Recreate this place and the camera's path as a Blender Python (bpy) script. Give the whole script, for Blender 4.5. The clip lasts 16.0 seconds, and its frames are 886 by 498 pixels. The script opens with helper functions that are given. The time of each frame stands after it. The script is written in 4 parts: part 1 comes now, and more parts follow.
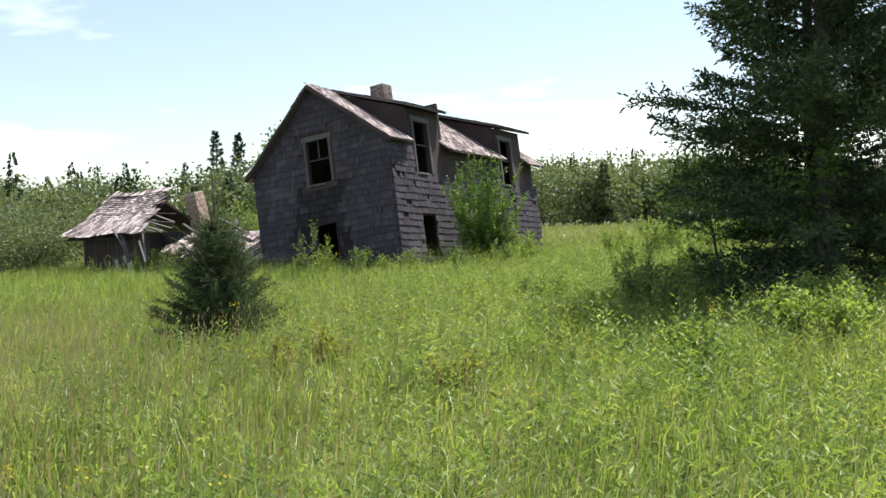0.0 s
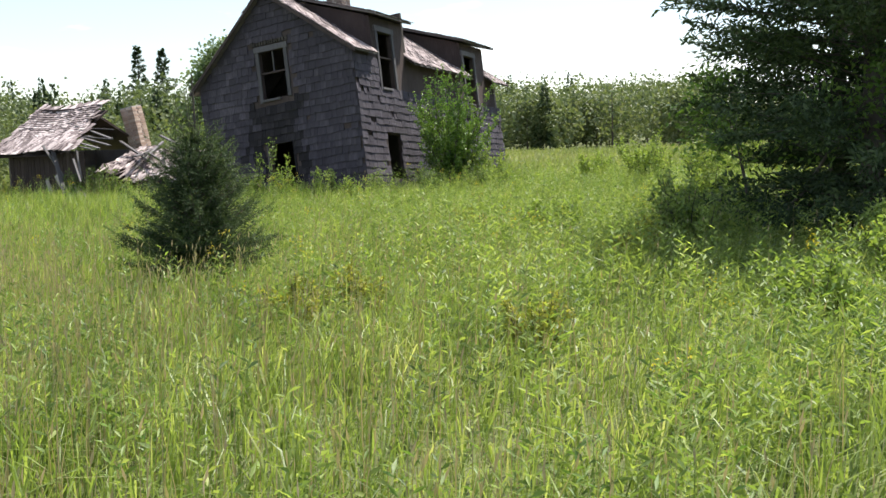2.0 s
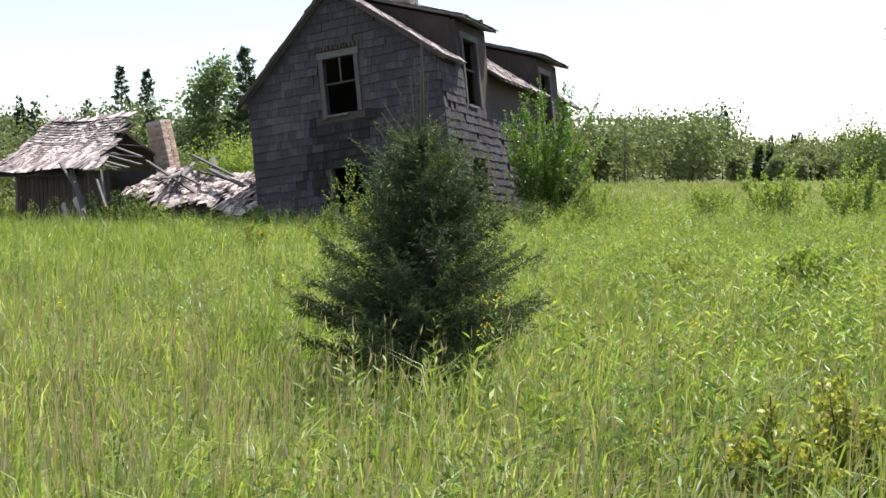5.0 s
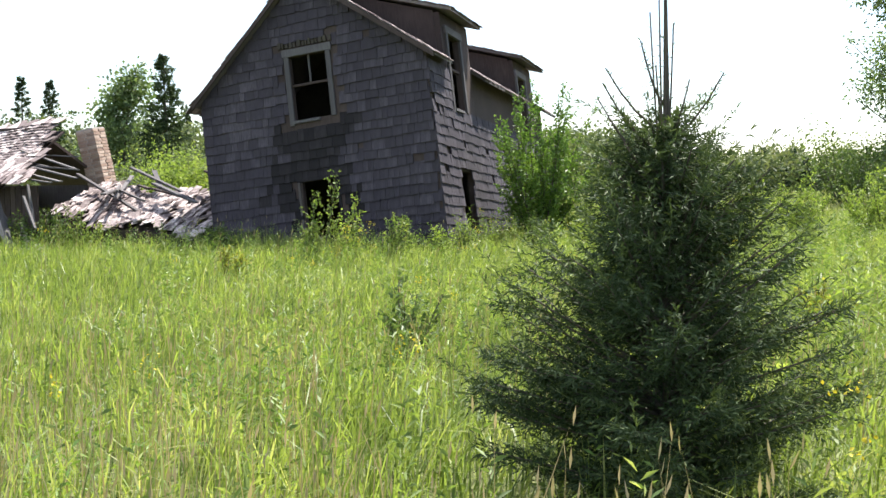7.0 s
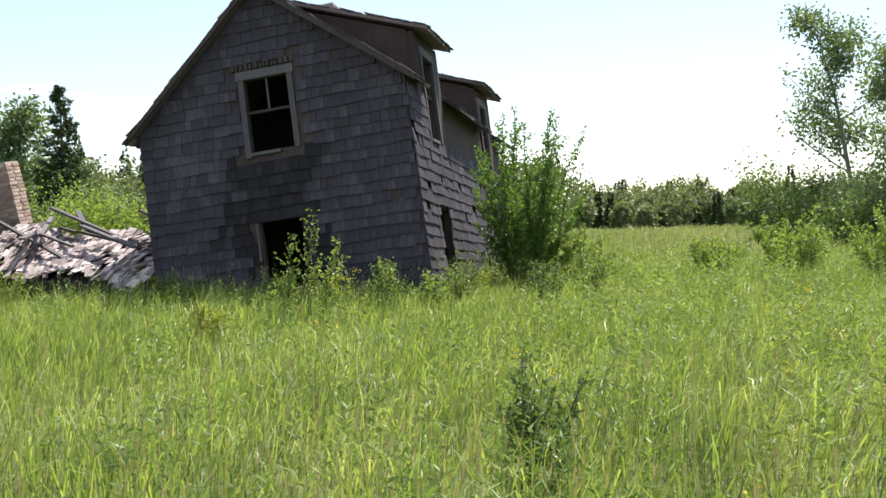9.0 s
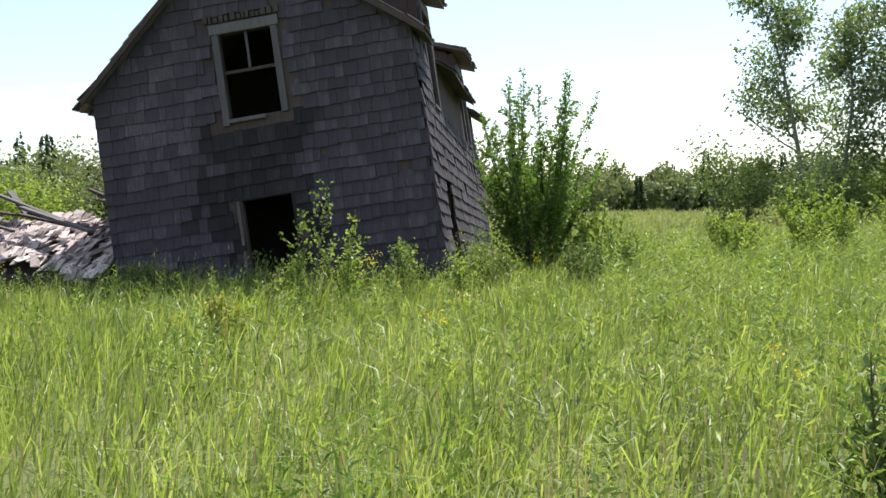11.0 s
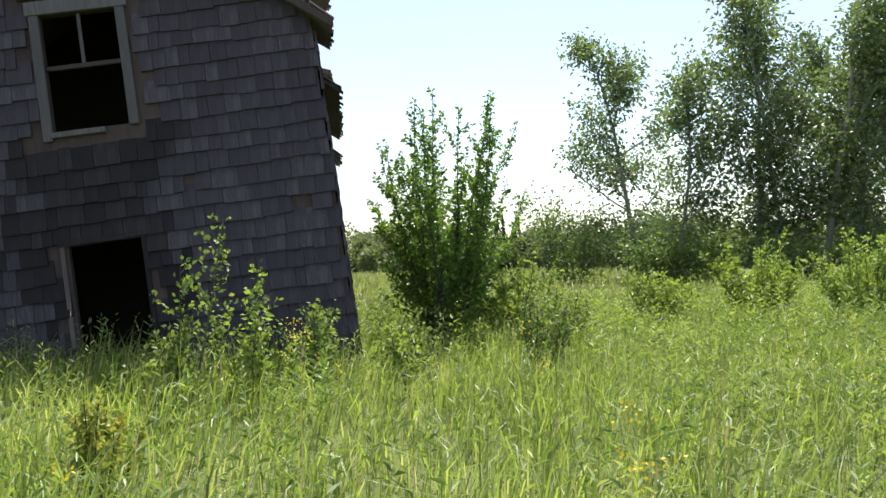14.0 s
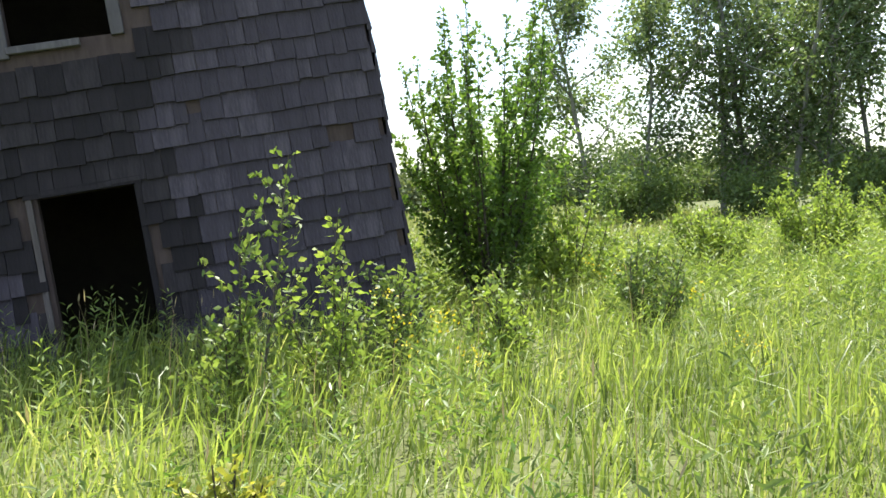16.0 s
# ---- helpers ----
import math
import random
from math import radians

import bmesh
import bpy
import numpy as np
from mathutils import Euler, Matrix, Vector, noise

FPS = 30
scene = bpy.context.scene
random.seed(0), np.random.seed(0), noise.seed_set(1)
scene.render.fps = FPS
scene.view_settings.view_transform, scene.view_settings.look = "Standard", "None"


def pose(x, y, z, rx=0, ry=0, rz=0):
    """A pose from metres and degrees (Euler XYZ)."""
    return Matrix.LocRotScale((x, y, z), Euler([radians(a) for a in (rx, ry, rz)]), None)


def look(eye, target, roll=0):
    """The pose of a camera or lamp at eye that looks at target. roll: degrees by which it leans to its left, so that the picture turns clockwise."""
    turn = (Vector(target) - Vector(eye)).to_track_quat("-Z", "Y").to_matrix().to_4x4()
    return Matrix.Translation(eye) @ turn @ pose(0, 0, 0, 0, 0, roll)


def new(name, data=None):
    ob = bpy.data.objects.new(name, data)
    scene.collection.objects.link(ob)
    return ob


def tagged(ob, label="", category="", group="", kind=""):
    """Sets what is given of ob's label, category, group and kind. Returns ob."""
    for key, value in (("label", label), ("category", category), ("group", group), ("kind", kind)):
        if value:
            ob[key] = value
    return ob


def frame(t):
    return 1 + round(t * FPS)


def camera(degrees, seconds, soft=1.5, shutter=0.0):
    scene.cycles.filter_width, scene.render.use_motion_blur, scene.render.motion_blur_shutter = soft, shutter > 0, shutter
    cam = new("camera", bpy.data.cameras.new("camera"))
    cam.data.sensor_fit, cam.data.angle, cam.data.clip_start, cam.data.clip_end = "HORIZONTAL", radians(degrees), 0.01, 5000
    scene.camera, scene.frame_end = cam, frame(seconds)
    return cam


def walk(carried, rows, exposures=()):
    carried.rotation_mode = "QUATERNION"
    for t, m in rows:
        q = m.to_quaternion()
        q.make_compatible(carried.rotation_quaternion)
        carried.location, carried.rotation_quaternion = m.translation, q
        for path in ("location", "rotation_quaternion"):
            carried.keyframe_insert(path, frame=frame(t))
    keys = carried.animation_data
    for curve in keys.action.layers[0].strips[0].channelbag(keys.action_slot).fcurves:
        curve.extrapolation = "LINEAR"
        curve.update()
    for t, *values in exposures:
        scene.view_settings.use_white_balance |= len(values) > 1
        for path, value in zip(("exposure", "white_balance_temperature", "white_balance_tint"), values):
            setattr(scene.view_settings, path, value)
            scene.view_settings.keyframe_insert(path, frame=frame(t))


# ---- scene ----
cam = camera(45.9, 16.0)
PATH = [
    (0, (-0.294, -0.627, 1.352), (-0.271, 1.372, 1.306), -1.0),
    (0.5, (-0.493, -0.165, 1.318), (-0.432, 1.831, 1.217), -0.3),
    (1, (-0.776, 0.269, 1.271), (-0.679, 2.262, 1.137), -1.2),
    (1.5, (-1.172, 0.955, 1.257), (-1.032, 2.944, 1.102), 1.6),
    (2, (-1.461, 1.517, 1.257), (-1.291, 3.5, 1.066), -0.3),
    (2.5, (-1.96, 2.366, 1.261), (-1.753, 4.347, 1.081), 0.4),
    (3, (-2.395, 2.854, 1.222), (-2.166, 4.832, 1.037), -3.3),
    (3.5, (-2.851, 3.811, 1.18), (-2.639, 5.792, 1.001), -0.9),
    (4, (-3.165, 4.487, 1.166), (-2.942, 6.471, 1.037), -0.9),
    (4.2, (-3.321, 4.817, 1.152), (-3.121, 6.802, 1.021), 0.2),
    (6.5, (-4.995, 8.608, 1.107), (-4.642, 10.574, 0.999), 1.5),
    (7, (-5.216, 9.277, 1.09), (-4.804, 11.232, 0.993), 0.7),
    (7.5, (-5.498, 10.011, 1.151), (-5.059, 11.96, 1.048), -1.0),
    (8, (-5.791, 10.78, 1.182), (-5.301, 12.718, 1.1), 0.1),
    (8.5, (-6.018, 11.358, 1.192), (-5.46, 13.278, 1.167), -0.2),
    (10.8, (-7.056, 14.495, 0.999), (-6.27, 16.333, 0.942), 0.7),
    (11, (-7.148, 14.75, 0.993), (-6.35, 16.584, 0.946), -0.6),
    (11.5, (-7.283, 15.413, 0.982), (-6.429, 17.222, 0.963), 2.0),
    (12, (-7.406, 16.189, 0.97), (-6.484, 17.964, 0.956), 0.2),
    (12.5, (-7.467, 16.896, 0.993), (-6.457, 18.622, 0.987), -1.6),
    (13, (-7.412, 17.34, 0.988), (-6.262, 18.976, 0.974), -3.5),
    (13.5, (-7.239, 18.087, 0.99), (-6.067, 19.706, 1.042), -0.7),
    (14, (-6.973, 18.893, 0.975), (-5.798, 20.51, 1.04), -0.2),
    (14.5, (-7.022, 19.645, 0.975), (-5.865, 21.275, 1.034), -0.9),
    (15, (-6.864, 20.448, 1.014), (-5.664, 22.048, 1.004), -1.0),
    (15.5, (-6.87, 20.917, 1.027), (-5.569, 22.435, 0.977), -0.8),
    (16, (-6.769, 21.745, 1.08), (-5.45, 23.248, 1.029), -1.9),
]
LEVEL = pose(0, 0, 0.45, -0.6, 1.5, 0)
walk(cam, [(t, LEVEL @ look(eye, target, roll)) for t, eye, target, roll in PATH],
     [(0, 0.88), (0.5, 1.0), (2, 1.02), (4, 1.02), (7, 1.38), (8.5, 1.08), (11, 0.98), (12.5, 1.1), (14, 1.03), (15, 1.2), (16, 1.5)])

# world, sun, exposure
SUN_AZ, SUN_EL = radians(44), radians(62)          # azimuth from +x towards +y
world = bpy.data.worlds.new("sky")
scene.world = world
world.use_nodes = True
wn, wl = world.node_tree.nodes, world.node_tree.links
wn.clear()
sky = wn.new("ShaderNodeTexSky")
sky.sky_type = "NISHITA"
sky.sun_disc = False
sky.sun_elevation, sky.sun_rotation = SUN_EL, radians(90) - SUN_AZ
sky.air_density, sky.dust_density, sky.ozone_density = 1.0, 0.6, 1.5
coord = wn.new("ShaderNodeTexCoord")
sep = wn.new("ShaderNodeSeparateXYZ")
wl.new(coord.outputs["Generated"], sep.inputs[0])
lift = wn.new("ShaderNodeMath"); lift.operation = "ADD"; lift.inputs[1].default_value = 0.16
wl.new(sep.outputs["Z"], lift.inputs[0])
flat = wn.new("ShaderNodeVectorMath"); flat.operation = "DIVIDE"
comb = wn.new("ShaderNodeCombineXYZ")
for i in range(3):
    wl.new(lift.outputs[0], comb.inputs[i])
wl.new(coord.outputs["Generated"], flat.inputs[0]); wl.new(comb.outputs[0], flat.inputs[1])
stretch = wn.new("ShaderNodeMapping")
stretch.inputs["Location"].default_value = (3.1, 0.4, 0)
stretch.inputs["Scale"].default_value = (0.75, 1.0, 1.0)
wl.new(flat.outputs[0], stretch.inputs[0])
cl = wn.new("ShaderNodeTexNoise")
cl.inputs["Scale"].default_value = 1.15
cl.inputs["Detail"].default_value = 7
cl.inputs["Roughness"].default_value = 0.52
wl.new(stretch.outputs[0], cl.inputs["Vector"])
ramp = wn.new("ShaderNodeValToRGB")
ramp.color_ramp.elements[0].position, ramp.color_ramp.elements[1].position = 0.55, 0.73
ramp.color_ramp.elements[0].color = (0.1, 0.1, 0.1, 1)
ramp.color_ramp.elements[1].color = (0.95, 0.95, 0.95, 1)
wl.new(cl.outputs[0], ramp.inputs[0])
mixc = wn.new("ShaderNodeMixRGB")
mixc.inputs["Color2"].default_value = (13, 13.3, 13.6, 1)
wl.new(ramp.outputs[0], mixc.inputs["Fac"]); wl.new(sky.outputs[0], mixc.inputs["Color1"])
bg = wn.new("ShaderNodeBackground"); bg.inputs["Strength"].default_value = 0.09
wo = wn.new("ShaderNodeOutputWorld")
wl.new(mixc.outputs[0], bg.inputs[0]); wl.new(bg.outputs[0], wo.inputs[0])

sun = new("sun", bpy.data.lights.new("sun", "SUN"))
sun.data.energy, sun.data.angle, sun.data.color = 5.0, radians(0.6), (1.0, 0.95, 0.86)
sun_way = Vector((math.cos(SUN_AZ) * math.cos(SUN_EL), math.sin(SUN_AZ) * math.cos(SUN_EL), math.sin(SUN_EL)))
sun.matrix_world = look(sun_way * 60, (0, 0, 0))


# ---- materials ----
def material(name):
    m = bpy.data.materials.new(name)
    m.use_nodes = True
    m.node_tree.nodes.clear()
    return m, m.node_tree.nodes, m.node_tree.links


def ramp_of(nodes, stops):
    r = nodes.new("ShaderNodeValToRGB")
    r.color_ramp.elements[0].position, r.color_ramp.elements[0].color = stops[0][0], (*stops[0][1], 1)
    r.color_ramp.elements[1].position, r.color_ramp.elements[1].color = stops[-1][0], (*stops[-1][1], 1)
    for p, c in stops[1:-1]:
        e = r.color_ramp.elements.new(p)
        e.color = (*c, 1)
    return r


def leaf_material(name, stops, through_light=0.35, rough=0.5, patch=0.25):
    """Leaves and blades: colour varies leaf by leaf and in soft patches; light passes through."""
    m, n, l = material(name)
    geo = n.new("ShaderNodeNewGeometry")
    tc = n.new("ShaderNodeTexCoord")
    no = n.new("ShaderNodeTexNoise"); no.inputs["Scale"].default_value = patch; no.inputs["Detail"].default_value = 4
    l.new(tc.outputs["Object"], no.inputs["Vector"])
    mix = n.new("ShaderNodeMath"); mix.operation = "MULTIPLY_ADD"; mix.inputs[1].default_value = 0.5
    l.new(geo.outputs["Random Per Island"], mix.inputs[0])
    half = n.new("ShaderNodeMath"); half.operation = "MULTIPLY_ADD"; half.inputs[1].default_value = 1.3; half.inputs[2].default_value = -0.4
    l.new(no.outputs[0], half.inputs[0]); l.new(half.outputs[0], mix.inputs[2])
    r = ramp_of(n, stops)
    l.new(mix.outputs[0], r.inputs[0])
    p = n.new("ShaderNodeBsdfPrincipled")
    p.inputs["Roughness"].default_value = rough
    p.inputs["Specular IOR Level"].default_value = 0.3
    l.new(r.outputs[0], p.inputs["Base Color"])
    t = n.new("ShaderNodeBsdfTranslucent")
    warm = n.new("ShaderNodeMixRGB"); warm.blend_type = "MULTIPLY"; warm.inputs["Fac"].default_value = 1.0
    warm.inputs["Color2"].default_value = (1.4, 1.4, 0.75, 1)
    l.new(r.outputs[0], warm.inputs["Color1"]); l.new(warm.outputs[0], t.inputs["Color"])
    s = n.new("ShaderNodeMixShader"); s.inputs[0].default_value = through_light
    o = n.new("ShaderNodeOutputMaterial")
    l.new(p.outputs[0], s.inputs[1]); l.new(t.outputs[0], s.inputs[2]); l.new(s.outputs[0], o.inputs[0])
    return m


def rough_material(name, stops, scale=(6, 6, 6), detail=6, bump=0.3, rough=0.85, vary=0.35, island=True, streak=None):
    """Weathered solid: two scales of noise, variation from piece to piece, fine relief."""
    m, n, l = material(name)
    tc = n.new("ShaderNodeTexCoord")
    mp = n.new("ShaderNodeMapping"); mp.inputs["Scale"].default_value = scale
    l.new(tc.outputs["Object"], mp.inputs[0])
    a = n.new("ShaderNodeTexNoise"); a.inputs["Scale"].default_value = 1.0; a.inputs["Detail"].default_value = detail; a.inputs["Roughness"].default_value = 0.65
    l.new(mp.outputs[0], a.inputs["Vector"])
    b = n.new("ShaderNodeTexNoise"); b.inputs["Scale"].default_value = 0.9; b.inputs["Detail"].default_value = 3
    l.new(tc.outputs["Object"], b.inputs["Vector"])
    geo = n.new("ShaderNodeNewGeometry"); inf = n.new("ShaderNodeObjectInfo")
    add = n.new("ShaderNodeMath"); add.operation = "ADD"
    l.new(geo.outputs["Random Per Island"], add.inputs[0]); l.new(inf.outputs["Random"], add.inputs[1])
    fr = n.new("ShaderNodeMath"); fr.operation = "FRACT"; l.new(add.outputs[0], fr.inputs[0])
    s1 = n.new("ShaderNodeMath"); s1.operation = "MULTIPLY"; s1.inputs[1].default_value = vary
    l.new(fr.outputs[0], s1.inputs[0])
    s2 = n.new("ShaderNodeMath"); s2.operation = "MULTIPLY_ADD"; s2.inputs[1].default_value = 0.65
    l.new(a.outputs[0], s2.inputs[0]); l.new(s1.outputs[0], s2.inputs[2])
    s3 = n.new("ShaderNodeMath"); s3.operation = "MULTIPLY_ADD"; s3.inputs[1].default_value = 0.5
    l.new(b.outputs[0], s3.inputs[0]); l.new(s2.outputs[0], s3.inputs[2])
    s4 = n.new("ShaderNodeMath"); s4.operation = "SUBTRACT"; s4.inputs[1].default_value = 0.25
    l.new(s3.outputs[0], s4.inputs[0])
    r = ramp_of(n, stops); l.new(s4.outputs[0], r.inputs[0])
    p = n.new("ShaderNodeBsdfPrincipled"); p.inputs["Roughness"].default_value = rough
    p.inputs["Specular IOR Level"].default_value = 0.25
    l.new(r.outputs[0], p.inputs["Base Color"])
    bm_ = n.new("ShaderNodeBump"); bm_.inputs["Strength"].default_value = bump; bm_.inputs["Distance"].default_value = 0.02
    l.new(a.outputs[0], bm_.inputs["Height"]); l.new(bm_.outputs[0], p.inputs["Normal"])
    o = n.new("ShaderNodeOutputMaterial"); l.new(p.outputs[0], o.inputs[0])
    return m


M_GRASS = leaf_material("grass", [(0.0, (0.05, 0.075, 0.025)), (0.35, (0.142, 0.2, 0.052)), (0.65, (0.235, 0.3, 0.08)), (1.0, (0.44, 0.43, 0.22))], 0.48, 0.42, 1.5)
M_PALEGRASS = leaf_material("pale_grass", [(0.0, (0.12, 0.16, 0.05)), (0.5, (0.2, 0.24, 0.08)), (1.0, (0.34, 0.32, 0.17))], 0.35, 0.5, 0.1)
M_STRAW = leaf_material("dry_grass", [(0.0, (0.2, 0.18, 0.09)), (0.5, (0.3, 0.25, 0.15)), (1.0, (0.38, 0.3, 0.23))], 0.3, 0.6)
M_WEED = leaf_material("weed_leaf", [(0.0, (0.06, 0.1, 0.03)), (0.5, (0.155, 0.225, 0.06)), (1.0, (0.38, 0.42, 0.14))], 0.42, 0.5, 1.0)
M_YELLOW = leaf_material("yellow_bloom", [(0.0, (0.42, 0.36, 0.03)), (1.0, (0.62, 0.5, 0.05))], 0.3, 0.6)
M_YELLOWLEAF = leaf_material("yellowing_leaf", [(0.0, (0.1, 0.14, 0.03)), (0.5, (0.25, 0.27, 0.05)), (1.0, (0.5, 0.44, 0.1))], 0.4, 0.5, 1.5)
M_SPRUCE = leaf_material("spruce_needle", [(0.0, (0.018, 0.034, 0.014)), (0.5, (0.04, 0.066, 0.026)), (1.0, (0.11, 0.15, 0.055))], 0.15, 0.75, 0.6)
M_SHOOT = leaf_material("spruce_new_growth", [(0.0, (0.035, 0.055, 0.022)), (0.5, (0.075, 0.108, 0.042)), (1.0, (0.18, 0.22, 0.09))], 0.25, 0.6, 0.9)
M_BROAD = leaf_material("broad_leaf", [(0.0, (0.055, 0.11, 0.025)), (0.5, (0.12, 0.21, 0.045)), (1.0, (0.25, 0.34, 0.09))], 0.4, 0.42, 0.5)
M_LIME = leaf_material("young_leaf", [(0.0, (0.09, 0.14, 0.035)), (0.5, (0.2, 0.28, 0.065)), (1.0, (0.4, 0.45, 0.13))], 0.45, 0.52, 0.5)
M_ASPEN = leaf_material("aspen_leaf", [(0.0, (0.055, 0.09, 0.045)), (0.5, (0.115, 0.17, 0.075)), (1.0, (0.26, 0.31, 0.16))], 0.38, 0.42, 0.5)
M_WOODS = leaf_material("far_leaf", [(0.0, (0.065, 0.09, 0.045)), (0.5, (0.12, 0.155, 0.07)), (1.0, (0.22, 0.235, 0.12))], 0.3, 0.6, 0.05)
M_BARK = rough_material("bark", [(0.0, (0.035, 0.03, 0.025)), (1.0, (0.14, 0.12, 0.1))], (14, 14, 3), bump=0.6)
M_PALEBARK = rough_material("aspen_bark", [(0.0, (0.09, 0.09, 0.08)), (1.0, (0.34, 0.34, 0.3))], (4, 4, 10), bump=0.4)
M_SHINGLE = rough_material("wall_shingle", [(0.0, (0.02, 0.0175, 0.022)), (0.5, (0.065, 0.056, 0.07)), (1.0, (0.2, 0.176, 0.2))], (34, 34, 5), bump=0.7, vary=0.24)
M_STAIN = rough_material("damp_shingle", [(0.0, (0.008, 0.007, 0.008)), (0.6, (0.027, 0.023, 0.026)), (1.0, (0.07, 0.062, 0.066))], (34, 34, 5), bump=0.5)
M_ROOF = rough_material("roof_shingle", [(0.0, (0.03, 0.024, 0.024)), (0.5, (0.19, 0.15, 0.15)), (1.0, (0.6, 0.52, 0.51))], (30, 6, 30), bump=0.5, vary=0.6)
M_HOUSEROOF = rough_material("old_roof_shingle", [(0.0, (0.025, 0.019, 0.02)), (0.5, (0.1, 0.078, 0.08)), (1.0, (0.34, 0.28, 0.275))], (30, 6, 30), bump=0.5, vary=0.7)
M_GREYBRICK = rough_material("sooty_brick", [(0.0, (0.07, 0.05, 0.045)), (0.5, (0.17, 0.13, 0.115)), (1.0, (0.3, 0.24, 0.21))], (14, 14, 14), vary=0.5)
M_SHRUB = leaf_material("shrub_leaf", [(0.0, (0.045, 0.08, 0.025)), (0.5, (0.1, 0.155, 0.045)), (1.0, (0.24, 0.3, 0.1))], 0.36, 0.5, 0.8)
M_BOARD = rough_material("weathered_board", [(0.0, (0.04, 0.034, 0.034)), (0.5, (0.11, 0.095, 0.093)), (1.0, (0.25, 0.225, 0.21))], (30, 30, 4), bump=0.5)
M_PALE = rough_material("grey_trim", [(0.0, (0.045, 0.041, 0.044)), (0.5, (0.105, 0.097, 0.102)), (1.0, (0.24, 0.225, 0.225))], (30, 30, 4), bump=0.4)
M_BROWN = rough_material("tarred_board", [(0.0, (0.02, 0.014, 0.013)), (0.5, (0.058, 0.042, 0.039)), (1.0, (0.12, 0.09, 0.082))], (20, 20, 4), bump=0.4)
M_INSIDE = rough_material("dark_lath", [(0.0, (0.03, 0.026, 0.022)), (1.0, (0.1, 0.085, 0.07))], (8, 8, 8))
M_BRICK = rough_material("old_brick", [(0.0, (0.2, 0.13, 0.1)), (0.5, (0.4, 0.29, 0.23)), (1.0, (0.6, 0.5, 0.42))], (14, 14, 14), vary=0.5)
M_MORTAR = rough_material("mortar", [(0.0, (0.25, 0.22, 0.2)), (1.0, (0.5, 0.46, 0.42))], (14, 14, 14))
M_GROUND = rough_material("meadow_soil", [(0.0, (0.04, 0.05, 0.02)), (0.5, (0.08, 0.095, 0.034)), (1.0, (0.14, 0.15, 0.065))], (2.5, 2.5, 2.5), bump=0.6, rough=1.0)


# ---- mesh helpers ----
def tri_mesh(name, verts, tris, mat, parent=None, label=""):
    """One mesh object from arrays of vertices and triangles."""
    me = bpy.data.meshes.new(name)
    verts, tris = np.asarray(verts, dtype=np.float32), np.asarray(tris, dtype=np.int32)
    me.vertices.add(len(verts)); me.vertices.foreach_set("co", verts.ravel())
    me.loops.add(tris.size); me.loops.foreach_set("vertex_index", tris.ravel())
    me.polygons.add(len(tris)); me.polygons.foreach_set("loop_start", np.arange(0, tris.size, 3, dtype=np.int32))
    me.update(calc_edges=True)
    me.materials.append(mat)
    ob = new(name, me)
    if parent is not None:
        ob.parent = parent
    if label:
        tagged(ob, label)
    return ob


def part(name, bm, mat, parent=None, label=""):
    me = bpy.data.meshes.new(name)
    bm.to_mesh(me); bm.free()
    me.materials.append(mat)
    ob = new(name, me)
    if parent is not None:
        ob.parent = parent
    if label:
        tagged(ob, label)
    return ob


def empty(name, m, label, category, group=""):
    ob = new(name)
    ob.empty_display_size = 0.2
    ob.matrix_world = m
    return tagged(ob, label, category, group)


def add_box(bm, lo, hi, m=None, jitter=0.0, rng=None):
    """A box between two corners, moved by m."""
    vs = []
    for z in (lo[2], hi[2]):
        for x, y in ((lo[0], lo[1]), (hi[0], lo[1]), (hi[0], hi[1]), (lo[0], hi[1])):
            v = Vector((x, y, z))
            if jitter:
                v += Vector([rng.uniform(-jitter, jitter) for _ in range(3)])
            vs.append(bm.verts.new(m @ v if m else v))
    for f in ((3, 2, 1, 0), (4, 5, 6, 7), (0, 1, 5, 4), (1, 2, 6, 5), (2, 3, 7, 6), (3, 0, 4, 7)):
        bm.faces.new([vs[i] for i in f])


def add_prism(bm, poly, axis, lo, hi):
    """A polygon in two coordinates drawn out along the third (axis 0, 1)."""
    def at(p, c):
        return Vector((p[0], c, p[1])) if axis == 1 else Vector((c, p[0], p[1]))
    a = [bm.verts.new(at(p, lo)) for p in poly]
    b = [bm.verts.new(at(p, hi)) for p in poly]
    bm.faces.new(a); bm.faces.new(list(reversed(b)))
    for i in range(len(poly)):
        j = (i + 1) % len(poly)
        bm.faces.new((a[j], a[i], b[i], b[j]))
    bmesh.ops.recalc_face_normals(bm, faces=bm.faces[:])


def tube(points, radii, sides=6):
    """Vertices and triangles of a tapered tube along points."""
    pts = np.asarray(points, float)
    vs, ts = [], []
    for i, p in enumerate(pts):
        d = pts[min(i + 1, len(pts) - 1)] - pts[max(i - 1, 0)]
        d = d / (np.linalg.norm(d) + 1e-9)
        a = np.cross(d, (0.31, 0.9, 0.2) if abs(d[1]) < 0.8 else (1, 0, 0)); a /= np.linalg.norm(a) + 1e-9
        b = np.cross(d, a)
        for k in range(sides):
            w = 2 * math.pi * k / sides
            vs.append(p + radii[i] * (math.cos(w) * a + math.sin(w) * b))
    for i in range(len(pts) - 1):
        for k in range(sides):
            q, r = i * sides + k, i * sides + (k + 1) % sides
            ts += [(q, r, r + sides), (q, r + sides, q + sides)]
    return np.array(vs), np.array(ts)


